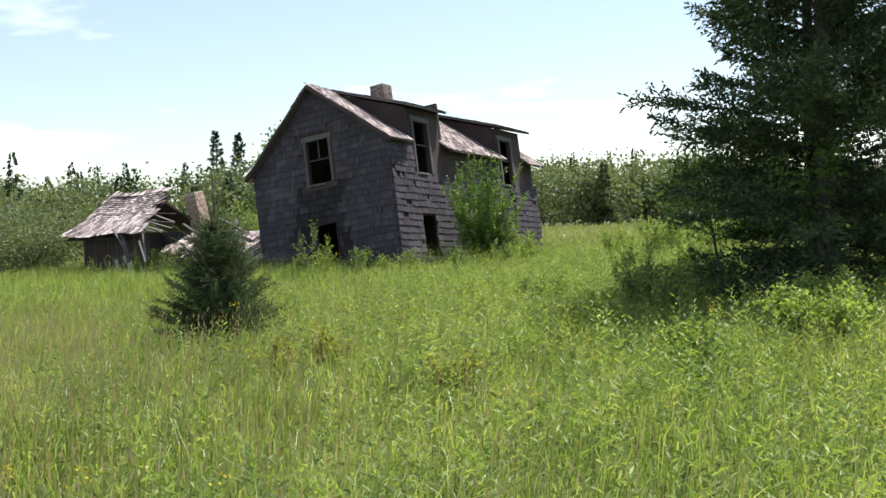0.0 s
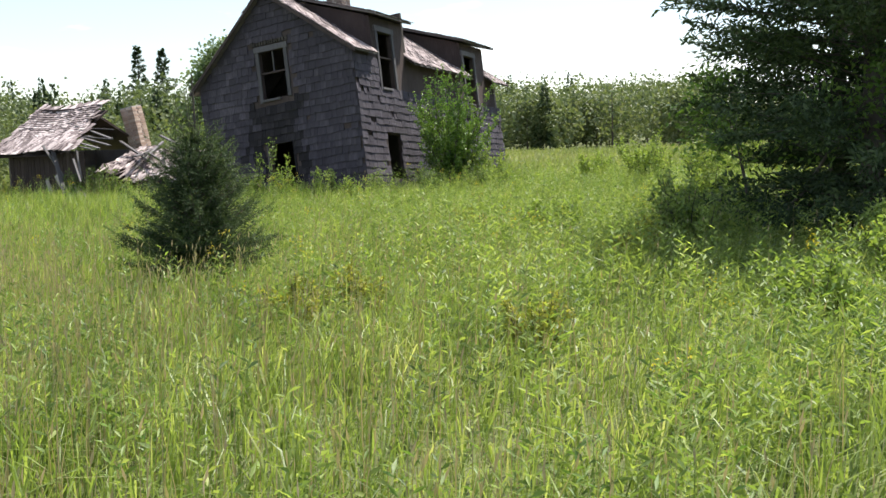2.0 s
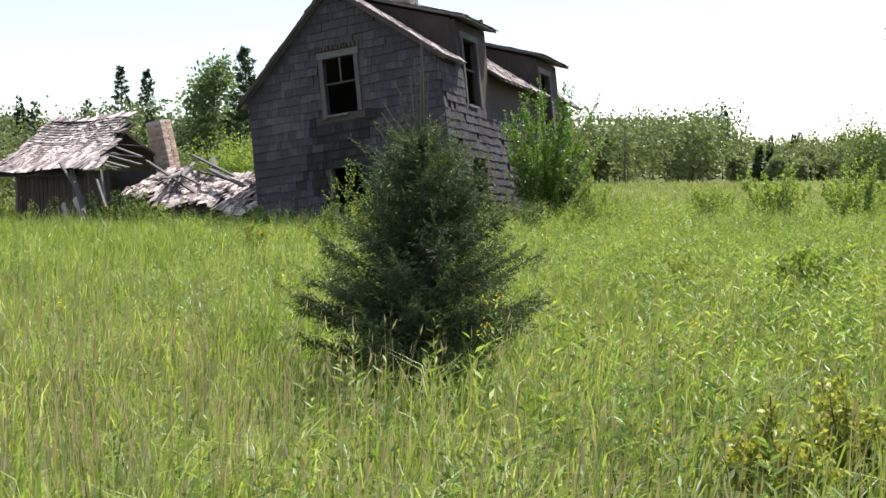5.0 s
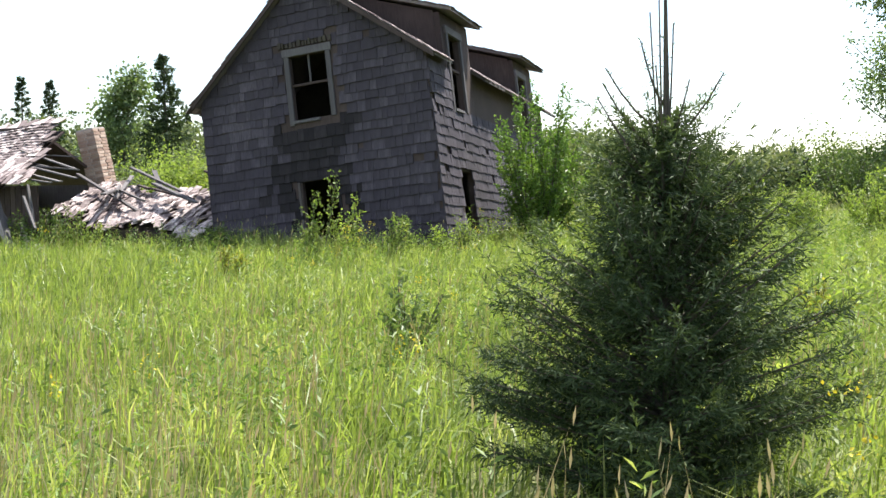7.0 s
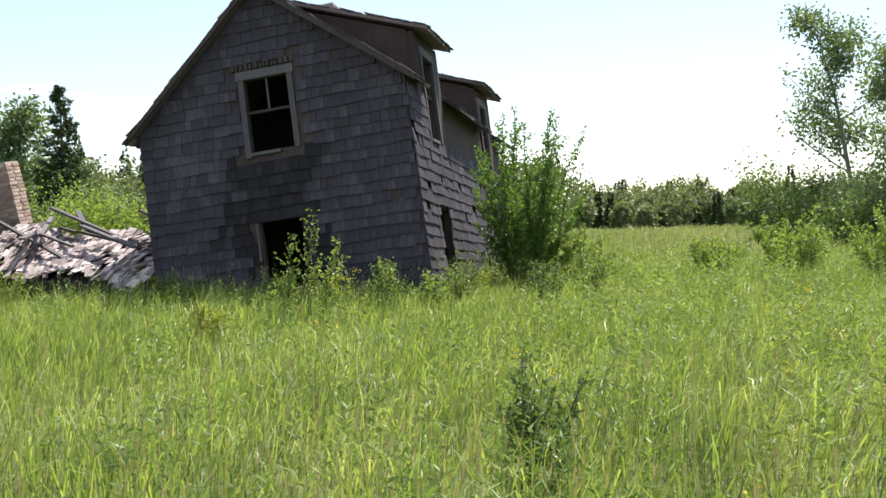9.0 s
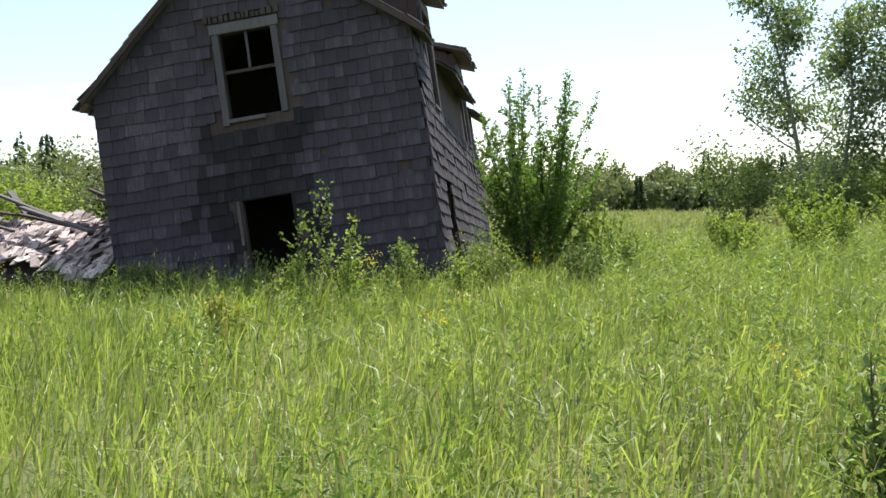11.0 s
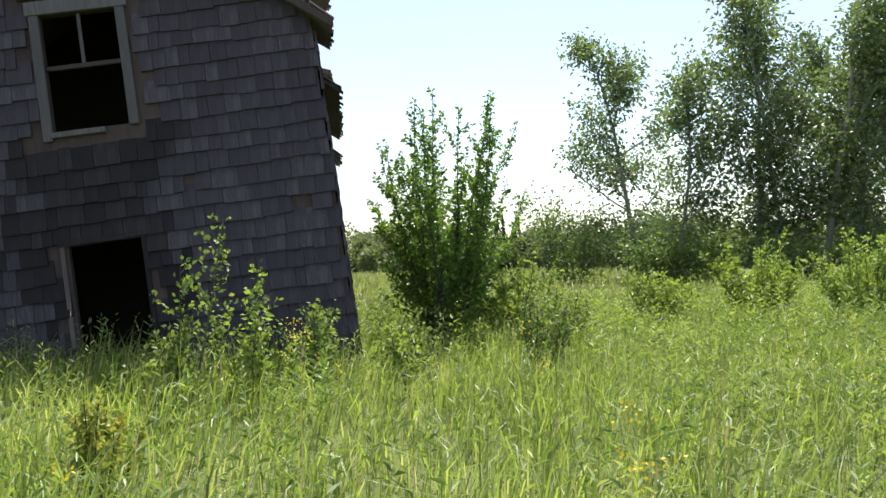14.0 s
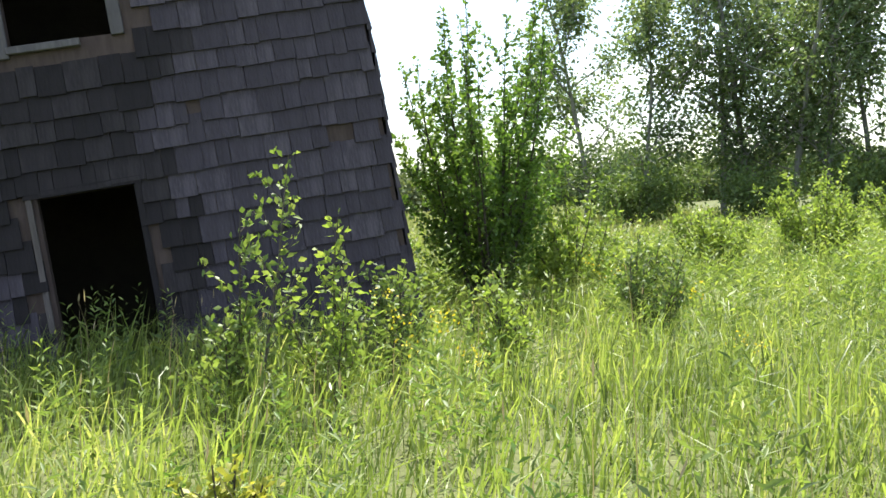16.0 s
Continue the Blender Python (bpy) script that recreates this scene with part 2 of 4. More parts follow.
class Bundle:
    """Gathers many small pieces into one mesh."""
    def __init__(self):
        self.v, self.t, self.n = [], [], 0

    def add(self, v, t):
        self.v.append(np.asarray(v)); self.t.append(np.asarray(t) + self.n); self.n += len(v)

    def mesh(self, name, mat, parent=None, label=""):
        return tri_mesh(name, np.concatenate(self.v), np.concatenate(self.t), mat, parent, label)


def unit(a):
    return a / (np.linalg.norm(a, axis=-1, keepdims=True) + 1e-9)


def leaves(pos, way, length, width, rng, droop=0.25):
    """Folded pointed leaves: pos and way are (n,3); four vertices and two triangles each."""
    n = len(pos)
    way = unit(way)
    side = unit(np.cross(way, rng.normal(size=(n, 3))))
    up = np.cross(side, way)
    length = np.broadcast_to(length, (n,))[:, None]
    width = np.broadcast_to(width, (n,))[:, None]
    mid = pos + way * length * 0.45
    v = np.stack([pos, mid + side * width / 2 + up * width * 0.18, pos + way * length - np.array([0, 0, 1]) * length * droop, mid - side * width / 2 + up * width * 0.18], 1).reshape(-1, 3)
    b = np.arange(n)[:, None] * 4
    t = np.concatenate([b + [0, 1, 2], b + [0, 2, 3]], 0)
    return v, t


def blades(pos, height, width, lean, rng):
    """Grass blades in two bends: five vertices, three triangles each."""
    n = len(pos)
    az = rng.uniform(0, 2 * math.pi, n)
    face = rng.uniform(0, 2 * math.pi, n)
    d = np.stack([np.cos(az), np.sin(az), np.zeros(n)], 1)
    d = unit(d + np.array([0.45, -0.25, 0]))
    s = np.stack([np.cos(face), np.sin(face), np.zeros(n)], 1) * (width / 2)[:, None]
    h = height[:, None]
    k = lean[:, None]
    mid = pos + d * h * k * 0.3 + np.array([0, 0, 1]) * h * 0.6
    tip = pos + d * h * k + np.array([0, 0, 1]) * h * (1 - 0.35 * k)
    v = np.stack([pos - s, pos + s, mid - s * 0.8, mid + s * 0.8, tip], 1).reshape(-1, 3)
    b = np.arange(n)[:, None] * 5
    t = np.concatenate([b + [0, 1, 3], b + [0, 3, 2], b + [2, 3, 4]], 0)
    return v, t


# ---- ground ----
def lie(x, y):
    """Height of the meadow."""
    x, y = np.asarray(x, float), np.asarray(y, float)
    z = 0.05 * np.sin(x * 0.5 + 1) * np.cos(y * 0.37) + 0.03 * np.sin(x * 1.3 + y * 0.9)
    z = z + 0.22 / (1 + np.exp(np.clip(-(y - 26) / 2.0, -50, 50)))
    far = np.clip((np.hypot(x, y - 20) - 45) / 60, 0, 1)
    return z * (1 - far) + 0.35 * far


def spot(x, y, dz=0.0):
    return Vector((x, y, float(lie(x, y)) + dz))


bm = bmesh.new()
edges = sorted({round(s * (3.0 * k if k < 20 else 60 * 1.28 ** (k - 20)), 2) for k in range(38) for s in (-1, 1)})
grid = {}
for i, gx in enumerate(edges):
    for j, gy in enumerate(edges):
        grid[i, j] = bm.verts.new((gx, gy + 20, float(lie(gx, gy + 20))))
for i in range(len(edges) - 1):
    for j in range(len(edges) - 1):
        f = bm.faces.new((grid[i, j], grid[i + 1, j], grid[i + 1, j + 1], grid[i, j + 1]))
        f.smooth = True
tagged(part("ground", bm, M_GROUND), "green meadow soil under the tall grass", "ground", kind="structure")


# ---- old house ----
UX, VX = Vector((0.863, -0.505, 0)), Vector((0.505, 0.863, 0))
ez = (UX * -0.125 + VX * 0.06 + Vector((0, 0, 0.99))).normalized()
ex = (UX - ez * UX.dot(ez)).normalized()
ey = ez.cross(ex)
base = Vector((-1.26, 28.85, 0)) + UX * 0.29 - VX * 0.13 + Vector((0, 0, 0.5))
H = Matrix(((ex.x, ey.x, ez.x, base.x), (ex.y, ey.y, ez.y, base.y), (ex.z, ey.z, ez.z, base.z), (0, 0, 0, 1)))
W, L, EAVE, PEAK, LOW = 4.94, 9.5, 3.35, 5.55, -0.9     # width, length, heights above the sill
MIDA = -W / 2
PITCH = (PEAK - EAVE) / (W / 2)
FLAT = 0.87                      # the slope with the dormers is a little flatter


def roof_h(a):
    return PEAK - (PITCH if a < MIDA else PITCH * FLAT) * abs(a - MIDA)


def dormer_h(a):
    return PEAK + 0.02 - 0.37 * (a - MIDA)


house = empty("house", H, "abandoned grey shingled wooden house leaning to one side", "house")
WIN = (-2.86, -2.06, 2.70, 3.97)
DOOR = (-2.9, -2.1, LOW, 1.47)
T = 0.12
bm = bmesh.new()
add_prism(bm, [(-W, LOW), (WIN[0], LOW), (WIN[0], roof_h(WIN[0])), (-W, EAVE)], 1, 0, T)
add_prism(bm, [(WIN[1], LOW), (0, LOW), (0, roof_h(0)), (WIN[1], roof_h(WIN[1]))], 1, 0, T)
add_prism(bm, [(WIN[0], DOOR[3]), (WIN[1], DOOR[3]), (WIN[1], WIN[2]), (WIN[0], WIN[2])], 1, 0, T)
add_prism(bm, [(WIN[0], WIN[3]), (WIN[1], WIN[3]), (WIN[1], roof_h(WIN[1])), (MIDA, PEAK), (WIN[0], roof_h(WIN[0]))], 1, 0, T)
gable = part("wall", bm, M_BROWN, house, "dark boarding of the gable under grey shingles")

D1, D2 = (1.1, 2.95), (6.9, 8.7)
WA, WB, WC = (1.4, 2.2), (7.05, 7.85), (1.45, 1.95)
DT = dormer_h(0) - 0.06
SIDE = roof_h(0) - 0.01
for b0, b1, h0, h1 in ((T, 1.1, LOW, SIDE), (1.1, 1.4, LOW, DT), (1.4, 2.2, LOW, 0.2), (1.4, 2.2, 1.4, 2.68), (1.4, 2.2, 4.2, DT), (2.2, 2.95, LOW, DT), (2.95, 6.9, LOW, SIDE),
                       (6.9, 7.05, LOW, DT), (7.05, 7.85, LOW, 2.68), (7.05, 7.85, 4.2, DT), (7.85, 8.7, LOW, DT), (8.7, L - T, LOW, SIDE)):
    bm = bmesh.new()
    add_box(bm, (-T, b0, h0), (0, b1, h1))
    part("wall_panel", bm, M_BROWN, house, "brown bare boarding of the long wall")
bm = bmesh.new()
add_box(bm, (-W, T, LOW), (-W + T, L - T, EAVE))
part("wall", bm, M_BOARD, house)
bm = bmesh.new()
add_prism(bm, [(-W, LOW), (0, LOW), (0, roof_h(0)), (MIDA, PEAK), (-W, EAVE)], 1, L - T, L)
part("wall", bm, M_BOARD, house)
# unseen slab added between the storeys, blocks light so the openings stay dark
bm = bmesh.new()
add_box(bm, (-W + T, T, 2.2), (-T, L - T, 2.36))
part("upper_floor", bm, M_INSIDE, house, "unseen dark floor slab added to keep light out of the house")
bm = bmesh.new()
add_box(bm, (-W + T, 3.2, 2.36), (-T, 3.3, 5.0))
add_box(bm, (-W + T, 3.2, LOW), (-T, 3.3, 2.2))
part("partition", bm, M_INSIDE, house, "dark inner partition")
# cheeks of the two dormers
for b in (D1[0], D1[1] - 0.08, D2[0], D2[1] - 0.08):
    bm = bmesh.new()
    add_prism(bm, [(MIDA + 0.15, roof_h(MIDA + 0.15) - 0.05), (-T - 0.005, roof_h(-T)), (-T - 0.005, dormer_h(-T) - 0.06), (MIDA + 0.15, dormer_h(MIDA + 0.15) - 0.06)], 1, b, b + 0.08)
    part("dormer_cheek", bm, M_BROWN, house, "reddish brown boarded dormer cheek")


def slab(name, a0, a1, hf, b0, b1, mat, label=""):
    """A roof plane from a0 to a1 that follows the height hf."""
    bm = bmesh.new()
    add_prism(bm, [(a0, hf(a0)), (a1, hf(a1)), (a1, hf(a1) + 0.06), (a0, hf(a0) + 0.06)], 1, b0, b1)
    return part(name, bm, mat, house, label)


def shingled(name, a0, a1, hf, b0, b1, seed, mat=None, gaps=0.07, label=""):
    """Rows of loose wooden shingles on a roof plane, one mesh."""
    rng = random.Random(seed)
    bm = bmesh.new()
    run = math.hypot(a1 - a0, hf(a1) - hf(a0))
    rows = int(run / 0.15)
    slope = math.atan2(hf(a1) - hf(a0), a1 - a0)
    for r in range(rows + 1):
        k = min(1.0, (r + 0.9) / rows)
        a, h = a0 + (a1 - a0) * k, hf(a0 + (a1 - a0) * k)
        b = b0 + rng.uniform(-0.05, 0.02)
        while b < b1:
            w = rng.uniform(0.08, 0.2)
            if rng.random() > gaps:
                m = Matrix.Translation((a, b + w / 2, h + 0.07)) @ Matrix.Rotation(-slope, 4, "Y") @ Matrix.Rotation(rng.uniform(-0.06, 0.06), 4, "Z") @ Matrix.Rotation(rng.uniform(-0.01, 0.10) , 4, "Y")
                s = 1 if a1 > a0 else -1
                add_box(bm, (-s * 0.24, -w / 2 + 0.004, 0.0), (s * (0.03 + rng.uniform(-0.03, 0.05)), w / 2 - 0.004, 0.014), m)
            b += w
    bmesh.ops.recalc_face_normals(bm, faces=bm.faces[:])
    return part(name, bm, mat or M_HOUSEROOF, house, label)


NEAR = -0.22
slab("roof_deck", -W - 0.07, MIDA, roof_h, NEAR, L + 0.5, M_BOARD)
shingled("roof_shingles", MIDA, -W - 0.07, roof_h, NEAR, L + 0.5, 3)
for i, (b0, b1, a1) in enumerate(((NEAR, D1[0] - 0.1, 0.2), (D1[1] + 0.0, D2[0] - 0.1, 0.3), (D2[1], L + 0.5, 0.3))):
    slab("roof_deck", MIDA, a1, roof_h, b0, b1, M_BOARD)
    shingled("roof_shingles", MIDA, a1, roof_h, b0, b1, 10 + i, gaps=0.13, label="sun-bleached curling wooden roof shingles")
for i, (b0, b1) in enumerate(((D1[0] - 0.12, D1[1] + 0.12), (D2[0] - 0.22, D2[1] + 0.4))):
    slab("dormer_roof", MIDA + 0.02, 0.28, dormer_h, b0, b1, M_BOARD)
    shingled("roof_shingles", MIDA + 0.02, 0.28, dormer_h, b0, b1, 20 + i, gaps=0.13, label="sun-bleached curling wooden roof shingles")
# rake boards along the gable
for s in (-1, 1):
    a1 = MIDA + s * (W / 2 + (0.08 if s < 0 else 0.22))
    bm = bmesh.new()
    add_prism(bm, [(MIDA, PEAK + 0.05), (a1, roof_h(a1) + 0.05), (a1, roof_h(a1) - 0.05), (MIDA, PEAK - 0.05)], 1, NEAR - 0.03, NEAR)
    part("rake_board", bm, M_BROWN, house, "weathered dark rake board")


# shingles of the gable: the lower ones are pieces, the rest one mesh
def in_open(a0, a1, h0, h1):
    for o, pad in ((WIN, 0.11), (DOOR, 0.015)):
        if a1 > o[0] - pad and a0 < o[1] + pad and h1 > o[2] - (0.05 if o is WIN else 0) and h0 < o[3] + pad:
            return True
    return False


def shingle_mesh(w, mat):
    bm = bmesh.new()
    y0 = 0.0
    pts = [(-w / 2, y0, 0.245), (w / 2, y0, 0.245), (w / 2, y0, 0), (-w / 2, y0, 0), (-w / 2, -0.006, 0.245), (w / 2, -0.006, 0.245), (w / 2, -0.042, 0), (-w / 2, -0.042, 0)]
    vs = [bm.verts.new(p) for p in pts]
    for f in ((0, 1, 5, 4), (4, 5, 6, 7), (2, 3, 7, 6), (1, 2, 6, 5), (3, 0, 4, 7), (0, 3, 2, 1)):
        bm.faces.new([vs[i] for i in f])
    bmesh.ops.recalc_face_normals(bm, faces=bm.faces[:])
    me = bpy.data.meshes.new("shingle")
    bm.to_mesh(me); bm.free()
    me.materials.append(mat)
    return me


rng = random.Random(5)
WIDTHS = [0.11, 0.14, 0.18, 0.22, 0.28]
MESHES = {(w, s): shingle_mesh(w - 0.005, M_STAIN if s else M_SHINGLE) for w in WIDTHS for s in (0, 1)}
rest = {0: bmesh.new(), 1: bmesh.new()}
made = 0
ROW = 0.195
for r in range(34):
    h = -0.45 + r * ROW
    half = W / 2 if h + 0.1 < EAVE else W / 2 - (h + 0.12 - EAVE) / PITCH
    if half < 0.1:
        continue
    right = min(W / 2, (PEAK - h - 0.12) / (PITCH * FLAT))
    a = MIDA - half
    while a < MIDA + right - 0.05:
        w = rng.choice(WIDTHS)
        w = min(w, MIDA + right - a + 0.02)
        key = min(WIDTHS, key=lambda q: abs(q - w))
        a1 = a + key
        gone = rng.random() < (0.012)
        if not in_open(a + 0.03, a1 - 0.03, h, h + ROW) and not gone:
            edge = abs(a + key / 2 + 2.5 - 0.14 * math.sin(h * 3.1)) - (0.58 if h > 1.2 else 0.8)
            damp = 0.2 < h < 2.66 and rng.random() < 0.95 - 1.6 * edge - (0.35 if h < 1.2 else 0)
            m = Matrix.Translation((a + key / 2, -0.002, h + 0.016 * math.sin(a * 1.7 + r * 2.1) + rng.uniform(-0.012, 0.012))) @ Matrix.Rotation(rng.uniform(-0.012, 0.012), 4, "Y") @ Matrix.Rotation(rng.uniform(0.0, 0.05), 4, "X")
            if made < 300 and h > 0.4 and a > -3.4:
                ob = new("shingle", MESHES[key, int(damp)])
                ob.parent = gable
                ob.matrix_local = m
                made += 1
            else:
                tmp = rest[int(damp)]
                start = len(tmp.verts)
                tmp.from_mesh(MESHES[key, int(damp)])
                tmp.verts.ensure_lookup_table()
                for v in tmp.verts[start:]:
                    v.co = m @ v.co
        a = a1
tagged(part("shingles", rest[0], M_SHINGLE, gable, "weathered grey wall shingles"), kind="stuff")
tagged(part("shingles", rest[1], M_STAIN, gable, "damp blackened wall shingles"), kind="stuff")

# flared shingles on the lower half of the long wall
bm = bmesh.new()
rng = random.Random(8)
for r in range(20):
    h = -0.5 + r * ROW
    b = -0.03
    while b < (L if h < 2.62 else 1.25):
        w = rng.choice(WIDTHS)
        hit = any(b + w > o[0] - 0.08 and b < o[1] + 0.08 and h + 0.1 > lo and h < hi for o, lo, hi in ((WA, 2.62, 4.3), (WC, 0.15, 1.45), (WB, 2.62, 4.3)))
        if not hit and rng.random() > 0.05:
            m = Matrix.Translation((0.012, b + w / 2, h + rng.uniform(-0.015, 0.015))) @ Matrix.Rotation(rng.uniform(-0.04, 0.04), 4, "X") @ Matrix.Rotation(rng.uniform(0.02, 0.11), 4, "Y") @ Matrix.Rotation(math.pi / 2, 4, "Z")
            start = len(bm.verts)
            bm.from_mesh(MESHES[w, 0])
            bm.verts.ensure_lookup_table()
            for v in bm.verts[start:]:
                v.co = m @ v.co
        b += w
tagged(part("shingles", bm, M_SHINGLE, house, "sunlit grey wall shingles with lifted edges"), kind="stuff")


def casing(axis, x0, x1, h0, h1, face, out, bars=True):
    """A window of the house: casing boards round an opening, sill and broken sash. axis 1: gable, 0: long wall."""
    win = new("window")
    win.parent = house
    tagged(win, "empty window with peeling casing and no glass")
    w = 0.105

    def board(name, p0, p1, q0, q1, mat=M_PALE, lo=-0.05, hi=0.0):
        bm = bmesh.new()
        if axis == 1:
            add_box(bm, (p0, face + lo, q0), (p1, face + hi, q1))
        else:
            add_box(bm, (face - hi, p0, q0), (face - lo, p1, q1))
        bmesh.ops.bevel(bm, geom=bm.edges[:], offset=0.006, segments=1, affect="EDGES")
        bmesh.ops.recalc_face_normals(bm, faces=bm.faces[:])
        return part(name, bm, mat, win)
    board("casing", x0 - w, x0, h0 - 0.1, h1)
    board("casing", x1, x1 + w, h0 - 0.02, h1)
    board("head", x0 - w - 0.03, x1 + w + 0.03, h1, h1 + 0.15, M_PALE, -0.06)
    board("sill", x0 - 0.02, x1 - 0.25, h0 - 0.07, h0 - 0.01, M_PALE, -0.07, 0.06)
    board("sash_rail", x0, x1, h1 - 0.43 * (h1 - h0) - 0.05, h1 - 0.43 * (h1 - h0), M_BROWN, 0.03, 0.07)
    if bars:
        mid = (x0 + x1) / 2
        board("sash_bar", mid - 0.02, mid + 0.02, h1 - 0.43 * (h1 - h0), h1, M_PALE, 0.03, 0.06)
    return win


casing(1, *WIN, 0, 0)
casing(0, *WA, 2.68, 4.2, 0, 0, False)
casing(0, *WB, 2.68, 4.2, 0, 0, False)
bm = bmesh.new()
add_box(bm, (DOOR[0] - 0.045, -0.035, LOW), (DOOR[0], 0, DOOR[3]))
part("door_jamb", bm, M_BOARD, house, "grey door jamb")
bm = bmesh.new()
add_box(bm, (DOOR[1], -0.035, LOW), (DOOR[1] + 0.05, 0, DOOR[3]))
part("door_jamb", bm, M_STAIN, house, "grey door jamb")
bm = bmesh.new()
add_box(bm, (DOOR[0] - 0.06, -0.04, DOOR[3]), (DOOR[1] + 0.06, 0, DOOR[3] + 0.06))
part("door_head", bm, M_STAIN, house, "split board over the doorway")
bm = bmesh.new()
add_box(bm, (-4.35, -0.09, 0.62), (-3.95, -0.06, 0.72))
part("loose_board", bm, M_PALE, house, "pale scrap of board nailed low on the gable")
# row of broken shingle stubs above the window
rng = random.Random(2)
a = WIN[0] - 0.2
while a < WIN[1] + 0.2:
    w = rng.uniform(0.03, 0.07)
    bm = bmesh.new()
    add_box(bm, (a, -0.062, 4.15), (a + w, -0.02, 4.15 + rng.uniform(0.05, 0.13)))
    part("stub", bm, M_INSIDE, house)
    a += w + rng.uniform(0.02, 0.05)


def chimney(m, w, d, h, label, parent=None, seed=1, brick=None):
    """A brick stack: mortar core and single bricks."""
    rng = random.Random(seed)
    if parent is None:
        top = empty("chimney", m, label, "chimney")
    else:
        top = new("chimney"); top.parent = parent; top.matrix_local = m; tagged(top, label)
    bm = bmesh.new()
    add_box(bm, (-w / 2 + 0.012, -d / 2 + 0.012, 0), (w / 2 - 0.012, d / 2 - 0.012, h - 0.02))
    part("mortar_core", bm, M_MORTAR, top)
    bm = bmesh.new()
    add_box(bm, (-0.098, -0.048, 0), (0.098, 0.048, 0.062))
    bmesh.ops.bevel(bm, geom=bm.edges[:], offset=0.006, segments=1, affect="EDGES")
    me = bpy.data.meshes.new("brick"); bm.to_mesh(me); bm.free(); me.materials.append(brick or M_BRICK)
    for c in range(int(h / 0.073)):
        for side in range(4):
            span = w if side % 2 == 0 else d
            off = (d if side % 2 == 0 else w) / 2 - 0.045
            n = max(1, round(span / 0.21))
            for k in range(n):
                p = -span / 2 + (k + 0.5) * span / n + (0.03 if c % 2 else -0.03) * (1 if n > 1 else 0)
                p = max(-span / 2 + 0.095, min(span / 2 - 0.095, p))
                ob = new("brick", me); ob.parent = top
                ob.matrix_local = Matrix.Rotation(side * math.pi / 2, 4, "Z") @ Matrix.Translation((p, -off + rng.uniform(-0.006, 0.006), c * 0.073)) @ Matrix.Rotation(rng.uniform(-0.03, 0.03), 4, "Z")
    return top


chimney(Matrix.Translation((MIDA + 0.1, 3.75, PEAK - 0.3)), 0.52, 0.52, 0.92, "sooty brick chimney on the ridge", house, 4, M_GREYBRICK)


